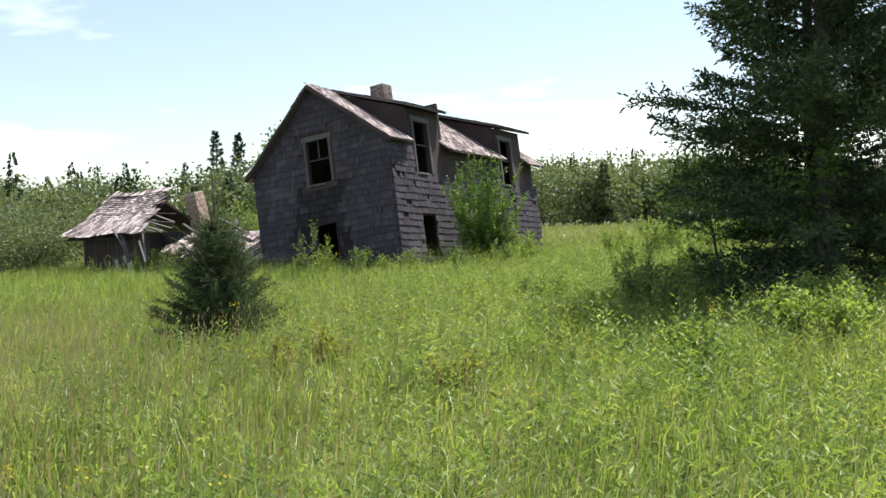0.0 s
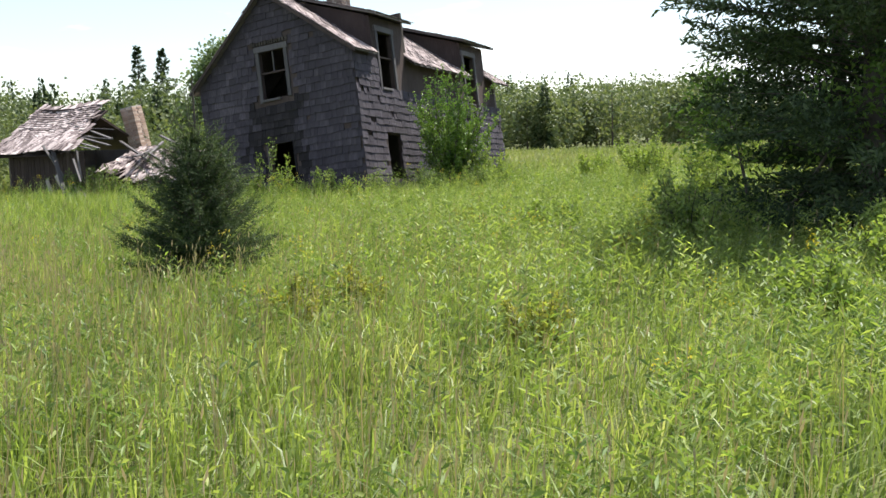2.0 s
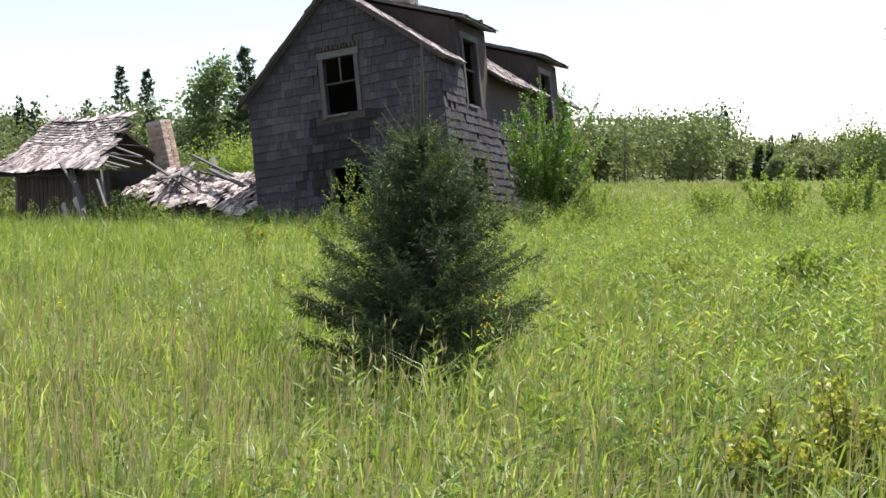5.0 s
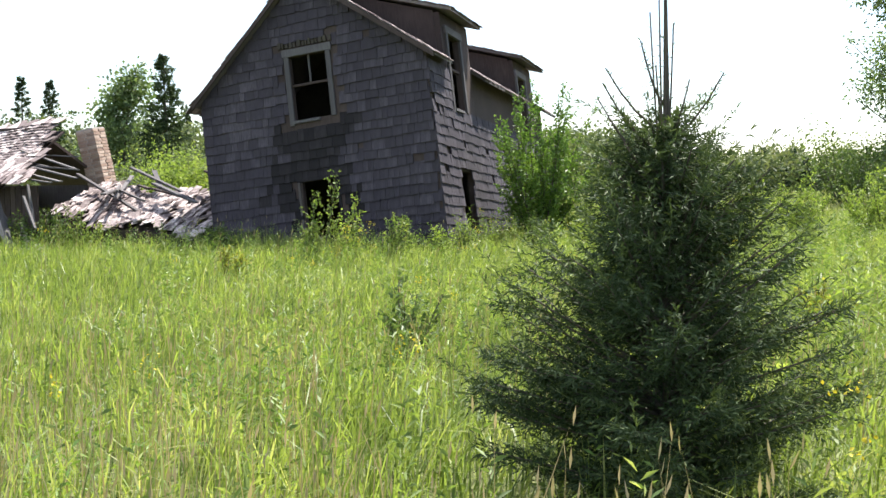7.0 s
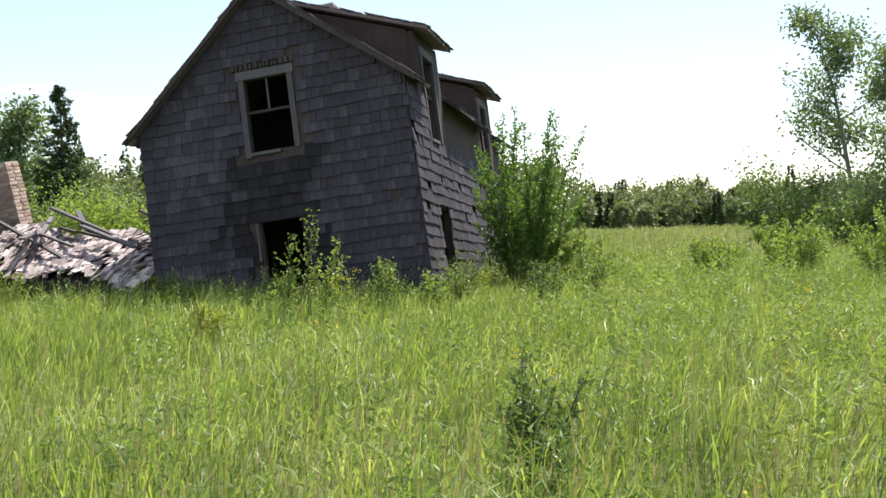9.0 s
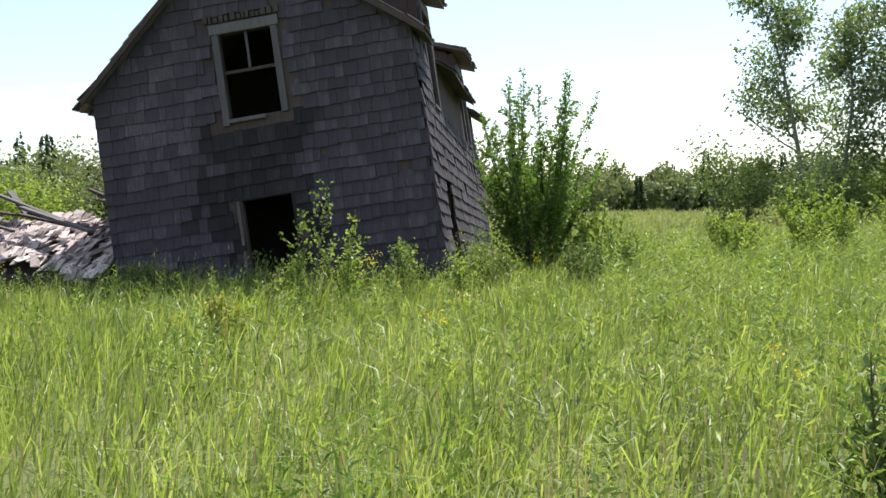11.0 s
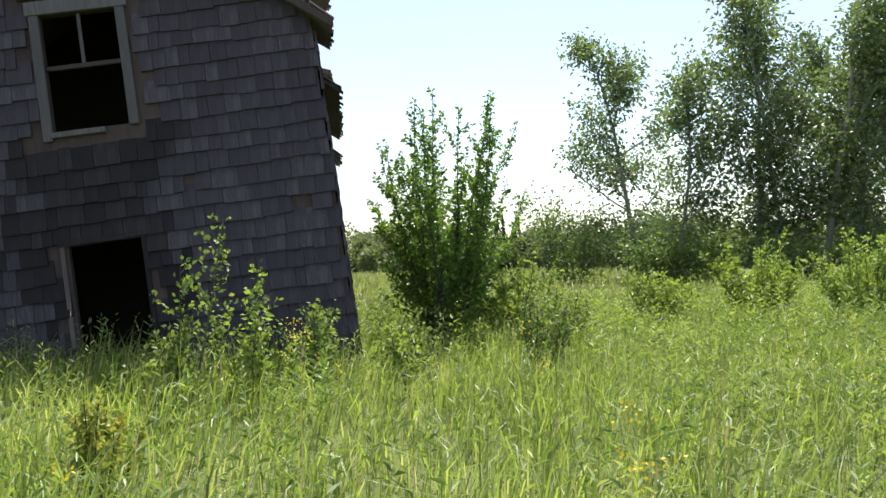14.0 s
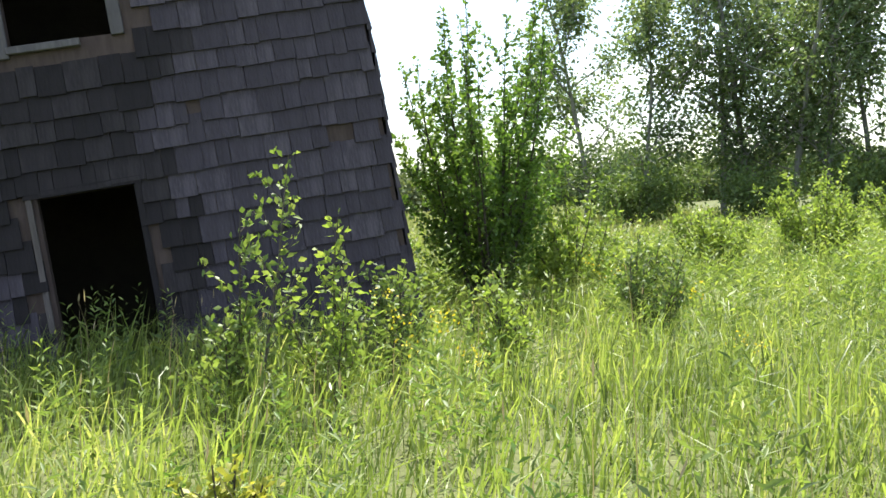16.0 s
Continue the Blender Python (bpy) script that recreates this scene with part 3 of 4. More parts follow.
# ---- spruces and broad-leaved trees ----
def spruce(x, y, height, radius, seed, label, whorls, per, needle, group="", twig=0.45, low=0.02, crown_top=1.0, full=0.8, spikes=0, wide=0.34, lift=0.0, fresh=False):
    """A spruce: trunk, tiers of boughs that end at crown_top of its height, twigs set with needles; spikes: bare shoots at the top."""
    rng = np.random.default_rng(seed)
    tree = empty("spruce_tree", Matrix.Translation(spot(x, y)), label, "tree", group)
    v, t = tube([(0, 0, -0.1), (0.02, 0.01, height * 0.5), (0, 0, height)], [height * 0.017, height * 0.01, 0.006], 7)
    tri_mesh("trunk", v, t, M_BARK, tree)
    wood, crown, shoots = Bundle(), Bundle(), Bundle()

    def needles(pos, way, bundle):
        vv, tt = leaves(pos, way, needle * rng.uniform(0.7, 1.3, len(pos)), needle * wide, rng, 0.05)
        bundle.add(vv, tt)
    for w in range(whorls):
        k = w / (whorls - 1)
        z = height * (low + (crown_top * 0.98 - low) * k)
        reach = radius * (1 - k) ** full * (0.8 + 0.2 * min(1, k * 6)) + 0.05
        for b in range(per):
            az = rng.uniform(0, 2 * math.pi)
            r = reach * rng.uniform(0.45, 1.2)
            rise = lift + 0.12 + 0.7 * k ** 1.4 + rng.uniform(-0.15, 0.2)
            d = np.array([math.cos(az), math.sin(az), 0])
            steps = np.linspace(0, 1, 5)
            line = np.array([[0, 0, z + rng.uniform(-0.08, 0.08) * radius]]) + d * (r * steps)[:, None] + np.array([0, 0, 1]) * (r * (rise * steps - 0.25 * (1 - k) * steps ** 2 + 0.12 * steps ** 3))[:, None]
            line[:, 2] = np.maximum(line[:, 2], 0.03)
            vv, tt = tube(line, np.linspace(0.004 * height ** 0.5 + 0.003, 0.003, 5), 4)
            wood.add(vv, tt)
            count = max(4, int(r * twig * 40))
            f = rng.uniform(0.1, 1.0, count) ** 0.75
            base_p = np.stack([np.interp(f, steps, line[:, i]) for i in range(3)], 1)
            sd = np.cross(d, [0, 0, 1]) * rng.choice([-1, 1], count)[:, None]
            tw = unit(d * 0.7 + sd * rng.uniform(0.2, 1.2, count)[:, None] + np.array([0, 0, 1]) * rng.uniform(-0.35, 0.55, count)[:, None])
            tl = np.minimum((0.07 * radius + 0.05 + 0.24 * r * (1.15 - f)) * rng.uniform(0.6, 1.1, count), 0.5)
            m = 9
            g = np.linspace(0.0, 1.0, m)
            pos = base_p[:, None, :] + tw[:, None, :] * (tl[:, None] * g)[:, :, None]
            nd = tw[:, None, :] * 0.9 + rng.normal(size=(count, m, 3)) * 0.55
            if fresh:
                cut = 8
                needles(pos[:, :cut].reshape(-1, 3), nd[:, :cut].reshape(-1, 3), crown)
                needles(pos[:, cut:].reshape(-1, 3), nd[:, cut:].reshape(-1, 3), shoots)
                # the bough ends in an upturned shoot
                q = np.linspace(0, 1, 26)[:, None]
                tip = unit(d + np.array([0, 0, rng.uniform(0.3, 1.3)]) + rng.normal(size=3) * 0.15)
                end = line[-1] + tip * q * rng.uniform(0.08, 0.26)
                needles(end, tip * 0.8 + rng.normal(size=(26, 3)) * 0.55, shoots)
            else:
                needles(pos.reshape(-1, 3), nd.reshape(-1, 3), crown)
    for i in range(spikes):
        az = rng.uniform(0, 2 * math.pi)
        leader = i < 4
        z0 = height * (0.6 if leader else rng.uniform(0.6, 0.8))
        ln = height * (rng.uniform(0.3, 0.42) if leader else rng.uniform(0.08, 0.19))
        out = rng.uniform(0.03, 0.14) if leader else rng.uniform(0.5, 1.3)
        line = np.array([[math.cos(az) * out * ln * q, math.sin(az) * out * ln * q, z0 + ln * (0.35 * q + 0.65 * q * q)] for q in np.linspace(0, 1, 5)])
        vv, tt = tube(line, np.linspace(0.007, 0.003, 5), 4)
        wood.add(vv, tt)
        pick = rng.uniform(0, 1, 40)
        pos = np.stack([np.interp(pick, np.linspace(0, 1, 5), line[:, j]) for j in range(3)], 1)
        vv, tt = leaves(pos, rng.normal(size=pos.shape) + np.array([0, 0, 0.8]), 0.026, 0.006, rng, 0)
        shoots.add(vv, tt)
    tagged(wood.mesh("branchwork", M_BARK, tree), kind="stuff")
    crown.mesh("crown", M_SPRUCE, tree)
    if shoots.n:
        shoots.mesh("new_growth", M_SHOOT, tree, "paler green new growth at the bough ends")
    return tree


def limb(rng, p, d, length, radius, depth, wood, tips, spread, up, bend=0.25):
    n = 4
    pts = [p]
    q, e = p.copy(), d.copy()
    for i in range(n):
        e = unit(e + rng.normal(size=3) * bend * 0.4 + np.array([0, 0, up]) * 0.25)
        q = q + e * length / n
        pts.append(q.copy())
        if depth <= 1:
            tips.append((q.copy(), e.copy()))
    v, t = tube(pts, np.linspace(radius, radius * 0.5, n + 1), 5 if depth > 1 else 3)
    wood.add(v, t)
    if depth <= 0:
        return
    kids = 3 if depth > 1 else 4
    for c in range(kids):
        i = rng.integers(1, n + 1)
        e2 = unit(e + rng.normal(size=3) * spread)
        limb(rng, pts[i], e2, length * rng.uniform(0.45, 0.7), radius * 0.5, depth - 1, wood, tips, spread, up, bend)


def broad_tree(x, y, height, width, seed, label, mat, count, leaf, stems=1, clear=0.3, bark=None, name="tree", category="tree", group="", fan=0.25, cluster=0.22, up=0.5, depth=2):
    """A broad-leaved tree or shrub: tapered stems, limbs, and a crown of many leaves round the twigs."""
    rng = np.random.default_rng(seed)
    tree = empty(name, Matrix.Translation(spot(x, y)), label, category, group)
    wood, tips = Bundle(), []
    for s in range(stems):
        az = rng.uniform(0, 2 * math.pi)
        d = unit(np.array([math.cos(az) * fan, math.sin(az) * fan, 1.0]))
        h = height * (rng.uniform(0.7, 0.95) if stems > 1 else 0.93)
        pts = [np.array([math.cos(az) * 0.05 * stems * 0.4, math.sin(az) * 0.05 * stems * 0.4, -0.1])]
        for i in range(6):
            d = unit(d + rng.normal(size=3) * 0.07)
            pts.append(pts[-1] + d * h / 6)
        rad = 0.012 * height / stems ** 0.5 + 0.006
        v, t = tube(pts, np.linspace(rad, rad * 0.2, 7), 6)
        wood.add(v, t)
        tips += [(pts[6], d), (pts[5], d)]
        arms = int(18 / stems ** 0.6) + 3
        for c in range(arms):
            k = clear + (1 - clear) * (c + rng.uniform(0, 1)) / arms
            f = min(k * 6, 5.99); i = int(f)
            p = pts[i] + (pts[i + 1] - pts[i]) * (f - i)
            az2 = rng.uniform(0, 2 * math.pi)
            e = unit(np.array([math.cos(az2), math.sin(az2), up + rng.uniform(-0.2, 0.3)]))
            ln = width * (0.62 if stems == 1 else 0.42) * (1.05 - 0.75 * abs(k - 0.4)) * rng.uniform(0.55, 1.1) * (1.1 - 0.5 * k)
            limb(rng, p, e, ln, rad * 0.35, depth - 1, wood, tips, 0.7, up * 0.5)
    tp = np.array([q for q, _ in tips]); td = np.array([e for _, e in tips])
    pick = rng.integers(0, len(tp), count)
    pos = tp[pick] + rng.normal(size=(count, 3)) * cluster * np.array([1, 1, 0.8])
    pos[:, 2] = np.maximum(pos[:, 2], 0.05)
    way = td[pick] + rng.normal(size=(count, 3)) * 0.9
    v, t = leaves(pos, way, leaf * rng.uniform(0.6, 1.3, count), leaf * 0.6, rng)
    wood.mesh("trunk", bark or M_BARK, tree)
    tri_mesh("crown", v, t, mat, tree)
    return tree


def whip_shrub(x, y, height, seed, label, mat, stems, leaf, fan=0.35, twigs=9, reach=0.4, drop=0.5, bare=0.12, lean=(0, 0), dense=1.0, name="shrub", category="shrub", group=""):
    """A shrub of long upright whips: each stem carries short side twigs, and leaves sit along stems and twigs."""
    rng = np.random.default_rng(seed)
    top = empty(name, Matrix.Translation(spot(x, y)), label, category, group)
    wood, crown = Bundle(), Bundle()

    def leafy(line, first, gap):
        span = np.linalg.norm(np.diff(line, axis=0), axis=1).sum()
        n = max(3, int(span * (1 - first) / gap))
        f = first + (1 - first) * (np.arange(n) + rng.uniform(0, 1, n)) / n
        grid_f = np.linspace(0, 1, len(line))
        pos = np.stack([np.interp(f, grid_f, line[:, i]) for i in range(3)], 1) + rng.normal(size=(n, 3)) * leaf * 0.25
        along = unit(line[-1] - line[0])
        way = along * 0.7 + unit(rng.normal(size=(n, 3))) * 0.9
        v, t = leaves(pos, way, leaf * rng.uniform(0.6, 1.25, n) * (1.1 - 0.35 * f), leaf * rng.uniform(0.38, 0.6, n), rng, 0.15)
        crown.add(v, t)
    for s in range(stems):
        az = 2 * math.pi * (s + rng.uniform(0, 1)) / stems * 2.618
        tilt = fan * math.sqrt(rng.uniform(0, 1)) * (1.0 if stems > 1 else 0.3)
        h = height * rng.uniform(0.72, 1.1) * (1 - drop * tilt) if stems > 1 else height
        d = unit(np.array([math.cos(az) * tilt + lean[0], math.sin(az) * tilt + lean[1], 1.0]))
        pts = [np.array([math.cos(az), math.sin(az), 0.0]) * min(0.16, 0.05 * height) * tilt / max(fan, 0.01) + np.array([0, 0, -0.08])]
        for i in range(7):
            d = unit(d + rng.normal(size=3) * 0.06 + np.array([0, 0, 0.03]))
            pts.append(pts[-1] + d * h / 7)
        pts = np.array(pts)
        rad = 0.006 + 0.0045 * h
        v, t = tube(pts, np.linspace(rad, 0.003, 8), 5)
        wood.add(v, t)
        leafy(pts, 0.35, leaf * 0.22 / dense)
        for c in range(twigs):
            k = bare + (0.93 - bare) * (c + rng.uniform(0, 1)) / twigs
            f = k * 7; i = min(6, int(f))
            p = pts[i] + (pts[i + 1] - pts[i]) * (f - i)
            a2 = rng.uniform(0, 2 * math.pi)
            e = unit(np.array([math.cos(a2), math.sin(a2), rng.uniform(0.25, 1.1)]) + d * 0.35)
            ln = reach * (1.12 - 0.85 * k) * rng.uniform(0.5, 1.2)
            mid = p + e * ln * 0.5
            tip = mid + unit(e + np.array([0, 0, 0.35]) + rng.normal(size=3) * 0.15) * ln * 0.5
            line = np.array([p, mid, tip])
            v, t = tube(line, [rad * 0.35, 0.003, 0.002], 3)
            wood.add(v, t)
            leafy(line, 0.1, leaf * 0.17 / dense)
    tagged(wood.mesh("branchwork", M_BARK, top), kind="stuff")
    crown.mesh("foliage", mat, top)
    return top


spruce(6.25, 16.5, 11.0, 3.1, 11, "tall dark spruce with drooping boughs in the meadow", 46, 10, 0.105, low=0.025, twig=0.46, full=0.5, wide=0.36)
spruce(7.0, 19.2, 10.0, 2.3, 13, "slimmer dark spruce close behind the tall one", 28, 6, 0.12, low=0.1, twig=0.4, full=0.5, wide=0.36)
spruce(-3.22, 13.75, 2.5, 0.84, 12, "young spruce with bare spiky leader in the grass", 25, 15, 0.04, twig=1.6, crown_top=0.7, full=0.85, spikes=13, wide=0.19, lift=0.3, fresh=True)

whip_shrub(1.25, 30.1, 3.8, 23, "bushy green shrub with upright whips beside the house", M_BROAD, 30, 0.085, dense=1.2, fan=0.46, twigs=13, reach=0.8, bare=0.08, lean=(0.03, -0.02))
whip_shrub(2.25, 29.8, 1.75, 22, "low spreading yellow-green shrub beside the house", M_LIME, 16, 0.085, fan=0.9, twigs=9, reach=0.5, bare=0.1)
for i, (x, y, h, n, mat) in enumerate(((-3.68, 27.15, 1.75, 2, M_WEED), (-3.05, 27.0, 1.35, 4, M_LIME), (-2.3, 27.4, 0.95, 3, M_WEED), (-0.9, 27.8, 1.05, 4, M_WEED), (-3.9, 26.9, 0.9, 3, M_WEED), (-1.9, 27.9, 1.0, 3, M_SHRUB),
                                       (0.45, 27.35, 1.1, 6, M_SHRUB), (-5.2, 28.6, 0.9, 5, M_SHRUB), (-3.7, 17.95, 0.95, 4, M_SHRUB), (-1.5, 27.0, 0.9, 4, M_LIME), (-8.4, 31.2, 1.5, 8, M_SHRUB), (-8.9, 30.8, 1.3, 7, M_SHRUB), (-7.9, 31.0, 1.0, 6, M_WEED), (1.7, 28.4, 1.1, 6, M_WEED))):
    whip_shrub(x, y, h, 40 + i, "leafy sapling growing in the grass", mat, n, 0.07, dense=0.62, fan=0.25 if n < 5 else 0.45, twigs=13, reach=0.55 if n < 3 else 0.42, bare=0.22, name="sapling", category="sapling", group="saplings before the house")
for i, (x, y, h, n) in enumerate(((6.4, 29.0, 1.75, 20), (7.9, 28.2, 1.8, 20), (5.2, 29.9, 1.2, 12), (4.0, 11.0, 1.15, 14), (3.0, 15.0, 1.35, 15), (9.4, 28.6, 1.7, 18), (2.4, 9.8, 0.9, 10), (4.8, 19.5, 1.3, 14), (1.6, 17.4, 0.95, 10), (5.0, 13.2, 1.1, 12))):
    whip_shrub(x, y, h, 60 + i, "bright yellow-green bush among the tall grass", M_LIME if i != 4 else M_WEED, n + 4, 0.085, drop=0.3, fan=0.75, twigs=9, reach=0.5, bare=0.15, name="bush", category="bush", group="bushes in the meadow")
broad_tree(4.7, 17.0, 3.6, 2.6, 71, "pale leafy small tree beside the tall spruce", M_BROAD, 1900, 0.1, stems=2, clear=0.45, fan=0.5, cluster=0.13, up=0.2)
broad_tree(8.6, 18.4, 2.4, 3.4, 72, "dark undergrowth bush below the spruce", M_BROAD, 5000, 0.1, stems=8, clear=0.1, name="bush", category="bush", fan=0.6, cluster=0.18)

for i, (x, y, h, w, c) in enumerate(((22.4, 47.0, 9.8, 4.6, 5600), (20.0, 42.4, 7.6, 4.4, 4200), (22.0, 40.9, 10.3, 5.0, 5200), (22.7, 40.2, 10.2, 5.0, 5200), (23.3, 39.4, 10.0, 5.0, 5200),
                                     (24.0, 38.4, 9.4, 4.6, 4800), (24.9, 37.4, 8.6, 4.4, 4800), (26.5, 36.2, 9.5, 3.4, 4800), (28.5, 41.0, 10.0, 3.6, 4500), (27.0, 33.6, 9.0, 3.4, 4500), (19.0, 46.5, 3.4, 2.8, 2500), (21.5, 44.8, 3.2, 2.8, 2500), (24.5, 45.0, 3.0, 3.0, 2500), (27.5, 40.0, 2.8, 3.0, 2500), (30.0, 37.0, 3.0, 3.2, 2500), (18.0, 41.0, 1.7, 2.8, 2200), (20.4, 38.6, 1.5, 2.8, 2200), (23.0, 36.4, 1.7, 3.0, 2200), (25.6, 34.6, 1.5, 2.8, 2200))):
    tall = h > 5
    broad_tree(x, y, h, w, 80 + i, "slender aspen with fluttering grey-green leaves" if tall else "grey-green willow clump at the meadow edge", M_ASPEN if tall else M_SHRUB, int(c * 1.15), 0.18 if tall else 0.15,
               stems=1 if tall else 9, clear=0.12 if tall else 0.1, bark=M_PALEBARK if tall else M_BARK, name="aspen_tree" if tall else "willow_clump", category="tree" if tall else "shrub",
               group="aspens at the meadow edge" if tall else "willow clumps", fan=0.06 if tall else 0.4, cluster=0.3, up=0.5)

# clumps of yellowing weeds
for i, (x, y) in enumerate(((-1.95, 10.6), (0.4, 18.3), (1.5, 13.2), (-1.4, 10.9), (-5.1, 24.7), (2.6, 15.4), (2.0, 13.6), (-0.1, 9.3))):
    whip_shrub(x, y, 0.75, 200 + i, "clump of yellowing weeds in the grass", M_YELLOWLEAF, 10, 0.055, dense=1.4, fan=0.55, twigs=7, reach=0.2, bare=0.3, name="weed_clump", category="weed", group="yellowing weed clumps")

# trees behind the shed
spruce(-8.3, 71.0, 8.6, 1.9, 15, "dark spruce standing behind the ruined shed", 26, 7, 0.22, low=0.05, twig=0.25)
spruce(-21.4, 117.0, 11.4, 2.2, 16, "far dark spruce above the woods", 22, 6, 0.3, low=0.05, twig=0.15, group="far spruces")
spruce(-24.5, 120.0, 12.0, 2.2, 17, "far dark spruce above the woods", 22, 6, 0.3, low=0.05, twig=0.15, group="far spruces")
broad_tree(-11.4, 78.0, 8.8, 3.6, 91, "pale leafy birch behind the ruined shed", M_ASPEN, 3500, 0.34, clear=0.2, fan=0.05, cluster=0.5)
for i, (x, y, h, w) in enumerate(((-6.8, 45, 2.4, 4.0), (-9.3, 43, 2.2, 3.5), (-12.0, 39, 2.6, 4.0), (-14.6, 36.5, 2.8, 3.4), (-13.0, 33.2, 1.8, 2.2), (-5.6, 47, 2.5, 3.6), (-16.5, 41, 3.2, 4.2), (-19.5, 44, 3.4, 4.6))):
    broad_tree(x, y, h, w, 100 + i, "dense green bush behind the ruined shed", M_LIME if i == 0 else M_WOODS, 8000, 0.11, stems=9, clear=0.08, name="bush", category="bush", group="bushes behind the shed", fan=0.6, cluster=0.34)


# ---- ruined shed ----
S = Vector((-11.45, 32.2, 0))
SM = Matrix(((UX.x, VX.x, 0, S.x), (UX.y, VX.y, 0, S.y), (0, 0, 1, 0.1), (0, 0, 0, 1)))
shed = empty("shed", SM, "half-collapsed low shed with a bleached shingle roof", "shed")
rng = random.Random(31)
bm = bmesh.new()
add_box(bm, (0.1, 3.6, -0.2), (1.6, 3.7, 1.5))
add_box(bm, (0.1, 0.3, -0.2), (0.2, 3.6, 1.5))
part("wall", bm, M_BOARD, shed, "grey board wall")
a = 0.12
while a < 2.9:
    w = rng.uniform(0.12, 0.2)
    if rng.random() > 0.12:
        bm = bmesh.new()
        add_box(bm, (a, 0.22, -0.2), (a + w - 0.015, 0.26, 1.5 - rng.uniform(0, 0.08)))
        part("wall_board", bm, M_BROWN, shed)
    a += w
RUN, RISE = 2.0, 1.2


def shed_roof(name, u0, u1, v0, v1, tilt_m, seed, gaps):
    """A sagging roof of loose shingles, from the eave at v0 to the ridge at v1."""
    rng = random.Random(seed)
    bm = bmesh.new()
    rows = int((v1 - v0) / 0.11)
    for r in range(rows + 1):
        k = r / rows
        u = u0 + rng.uniform(-0.12, 0.05)
        while u < u1 + 0.75 * max(0.0, 1 - 1.8 * k) + rng.uniform(-0.3, 0.12):
            w = rng.uniform(0.07, 0.17)
            if rng.random() > gaps:
                sag = -0.10 * math.sin(math.pi * k) - 0.06 * math.sin((u - u0) * 2)
                m = tilt_m @ Matrix.Translation((u, v0 + (v1 - v0) * k, sag + 0.03)) @ Matrix.Rotation(rng.uniform(-0.3, 0.3), 4, "Z") @ Matrix.Rotation(-rng.uniform(0.0, 0.24), 4, "X") @ Matrix.Rotation(rng.uniform(-0.1, 0.1), 4, "Y")
                add_box(bm, (-w / 2, -0.06, 0), (w / 2, 0.3, 0.016), m)
            u += w
    bmesh.ops.recalc_face_normals(bm, faces=bm.faces[:])
    tagged(part(name, bm, M_ROOF, shed, "bleached loose roof shingles"), kind="stuff")
    bm = bmesh.new()
    add_box(bm, (u0, v0, -0.16), (u1 - 0.1, v1, -0.12), tilt_m)
    part("roof_deck", bm, M_BROWN, shed, "brown sagging roof boards")


PIT = Matrix.Translation((0, 0, 1.55)) @ Matrix.Rotation(math.atan2(RISE, RUN), 4, "X")
shed_roof("roof_shingles", -0.25, 2.35, -0.1, math.hypot(RUN, RISE), PIT, 33, 0.04)
bm = bmesh.new()
add_prism(bm, [(RUN * 0.95, 1.55 + RISE - 0.02), (4.4, 1.5), (4.4, 1.44), (RUN * 0.95, 1.55 + RISE - 0.1)], 0, -0.2, 1.7)
part("roof_deck", bm, M_BROWN, shed)
# broken ends: splayed boards and fallen rafters
for i in range(11):
    bm = bmesh.new()
    ln, w = rng.uniform(0.7, 1.7), rng.uniform(0.05, 0.13)
    add_box(bm, (-ln / 2, -w / 2, -0.012), (ln / 2, w / 2, 0.012))
    ob = part("broken_board", bm, M_PALE, shed)
    if i < 7:
        ob.matrix_local = Matrix.Translation((2.5 + rng.uniform(-0.2, 0.5), 0.3 + i * 0.15, 1.62 + 0.08 * i)) @ Matrix.Rotation(rng.uniform(-0.3, 0.2), 4, "Z") @ Matrix.Rotation(rng.uniform(0.05, 0.35), 4, "Y")
    else:
        ob.matrix_local = Matrix.Translation((2.5 + rng.uniform(-0.3, 0.9), rng.uniform(-0.3, 0.1), 0.95 + rng.uniform(-0.2, 0.2))) @ Matrix.Rotation(rng.uniform(0.9, 1.35), 4, "Y") @ Matrix.Rotation(rng.uniform(-0.4, 0.4), 4, "Z")

# pale boards that slid off the roof, leaning against the open end
for i in range(9):
    bm = bmesh.new()
    ln, w = rng.uniform(0.7, 1.4), rng.uniform(0.08, 0.16)
    add_box(bm, (-w / 2, -0.012, 0), (w / 2, 0.012, ln), None, 0.006, rng)
    ob = part("fallen_board", bm, M_ROOF, shed, "bleached fallen roof board")
    ob.matrix_local = Matrix.Translation((2.55 + i * 0.14 + rng.uniform(-0.08, 0.08), rng.uniform(-0.5, 0.0), 0.05)) @ Matrix.Rotation(rng.uniform(-0.75, -0.25), 4, "X") @ Matrix.Rotation(rng.uniform(-1.25, -0.6), 4, "Y") @ Matrix.Rotation(rng.uniform(-0.5, 0.5), 4, "Z")

chimney(Matrix.Translation((-7.62, 34.5, 0.2)) @ Matrix.Rotation(radians(-11), 4, "Y") @ Matrix.Rotation(radians(-28), 4, "Z"), 0.46, 0.46, 2.75, "tilted free-standing brick chimney of the shed", None, 9)

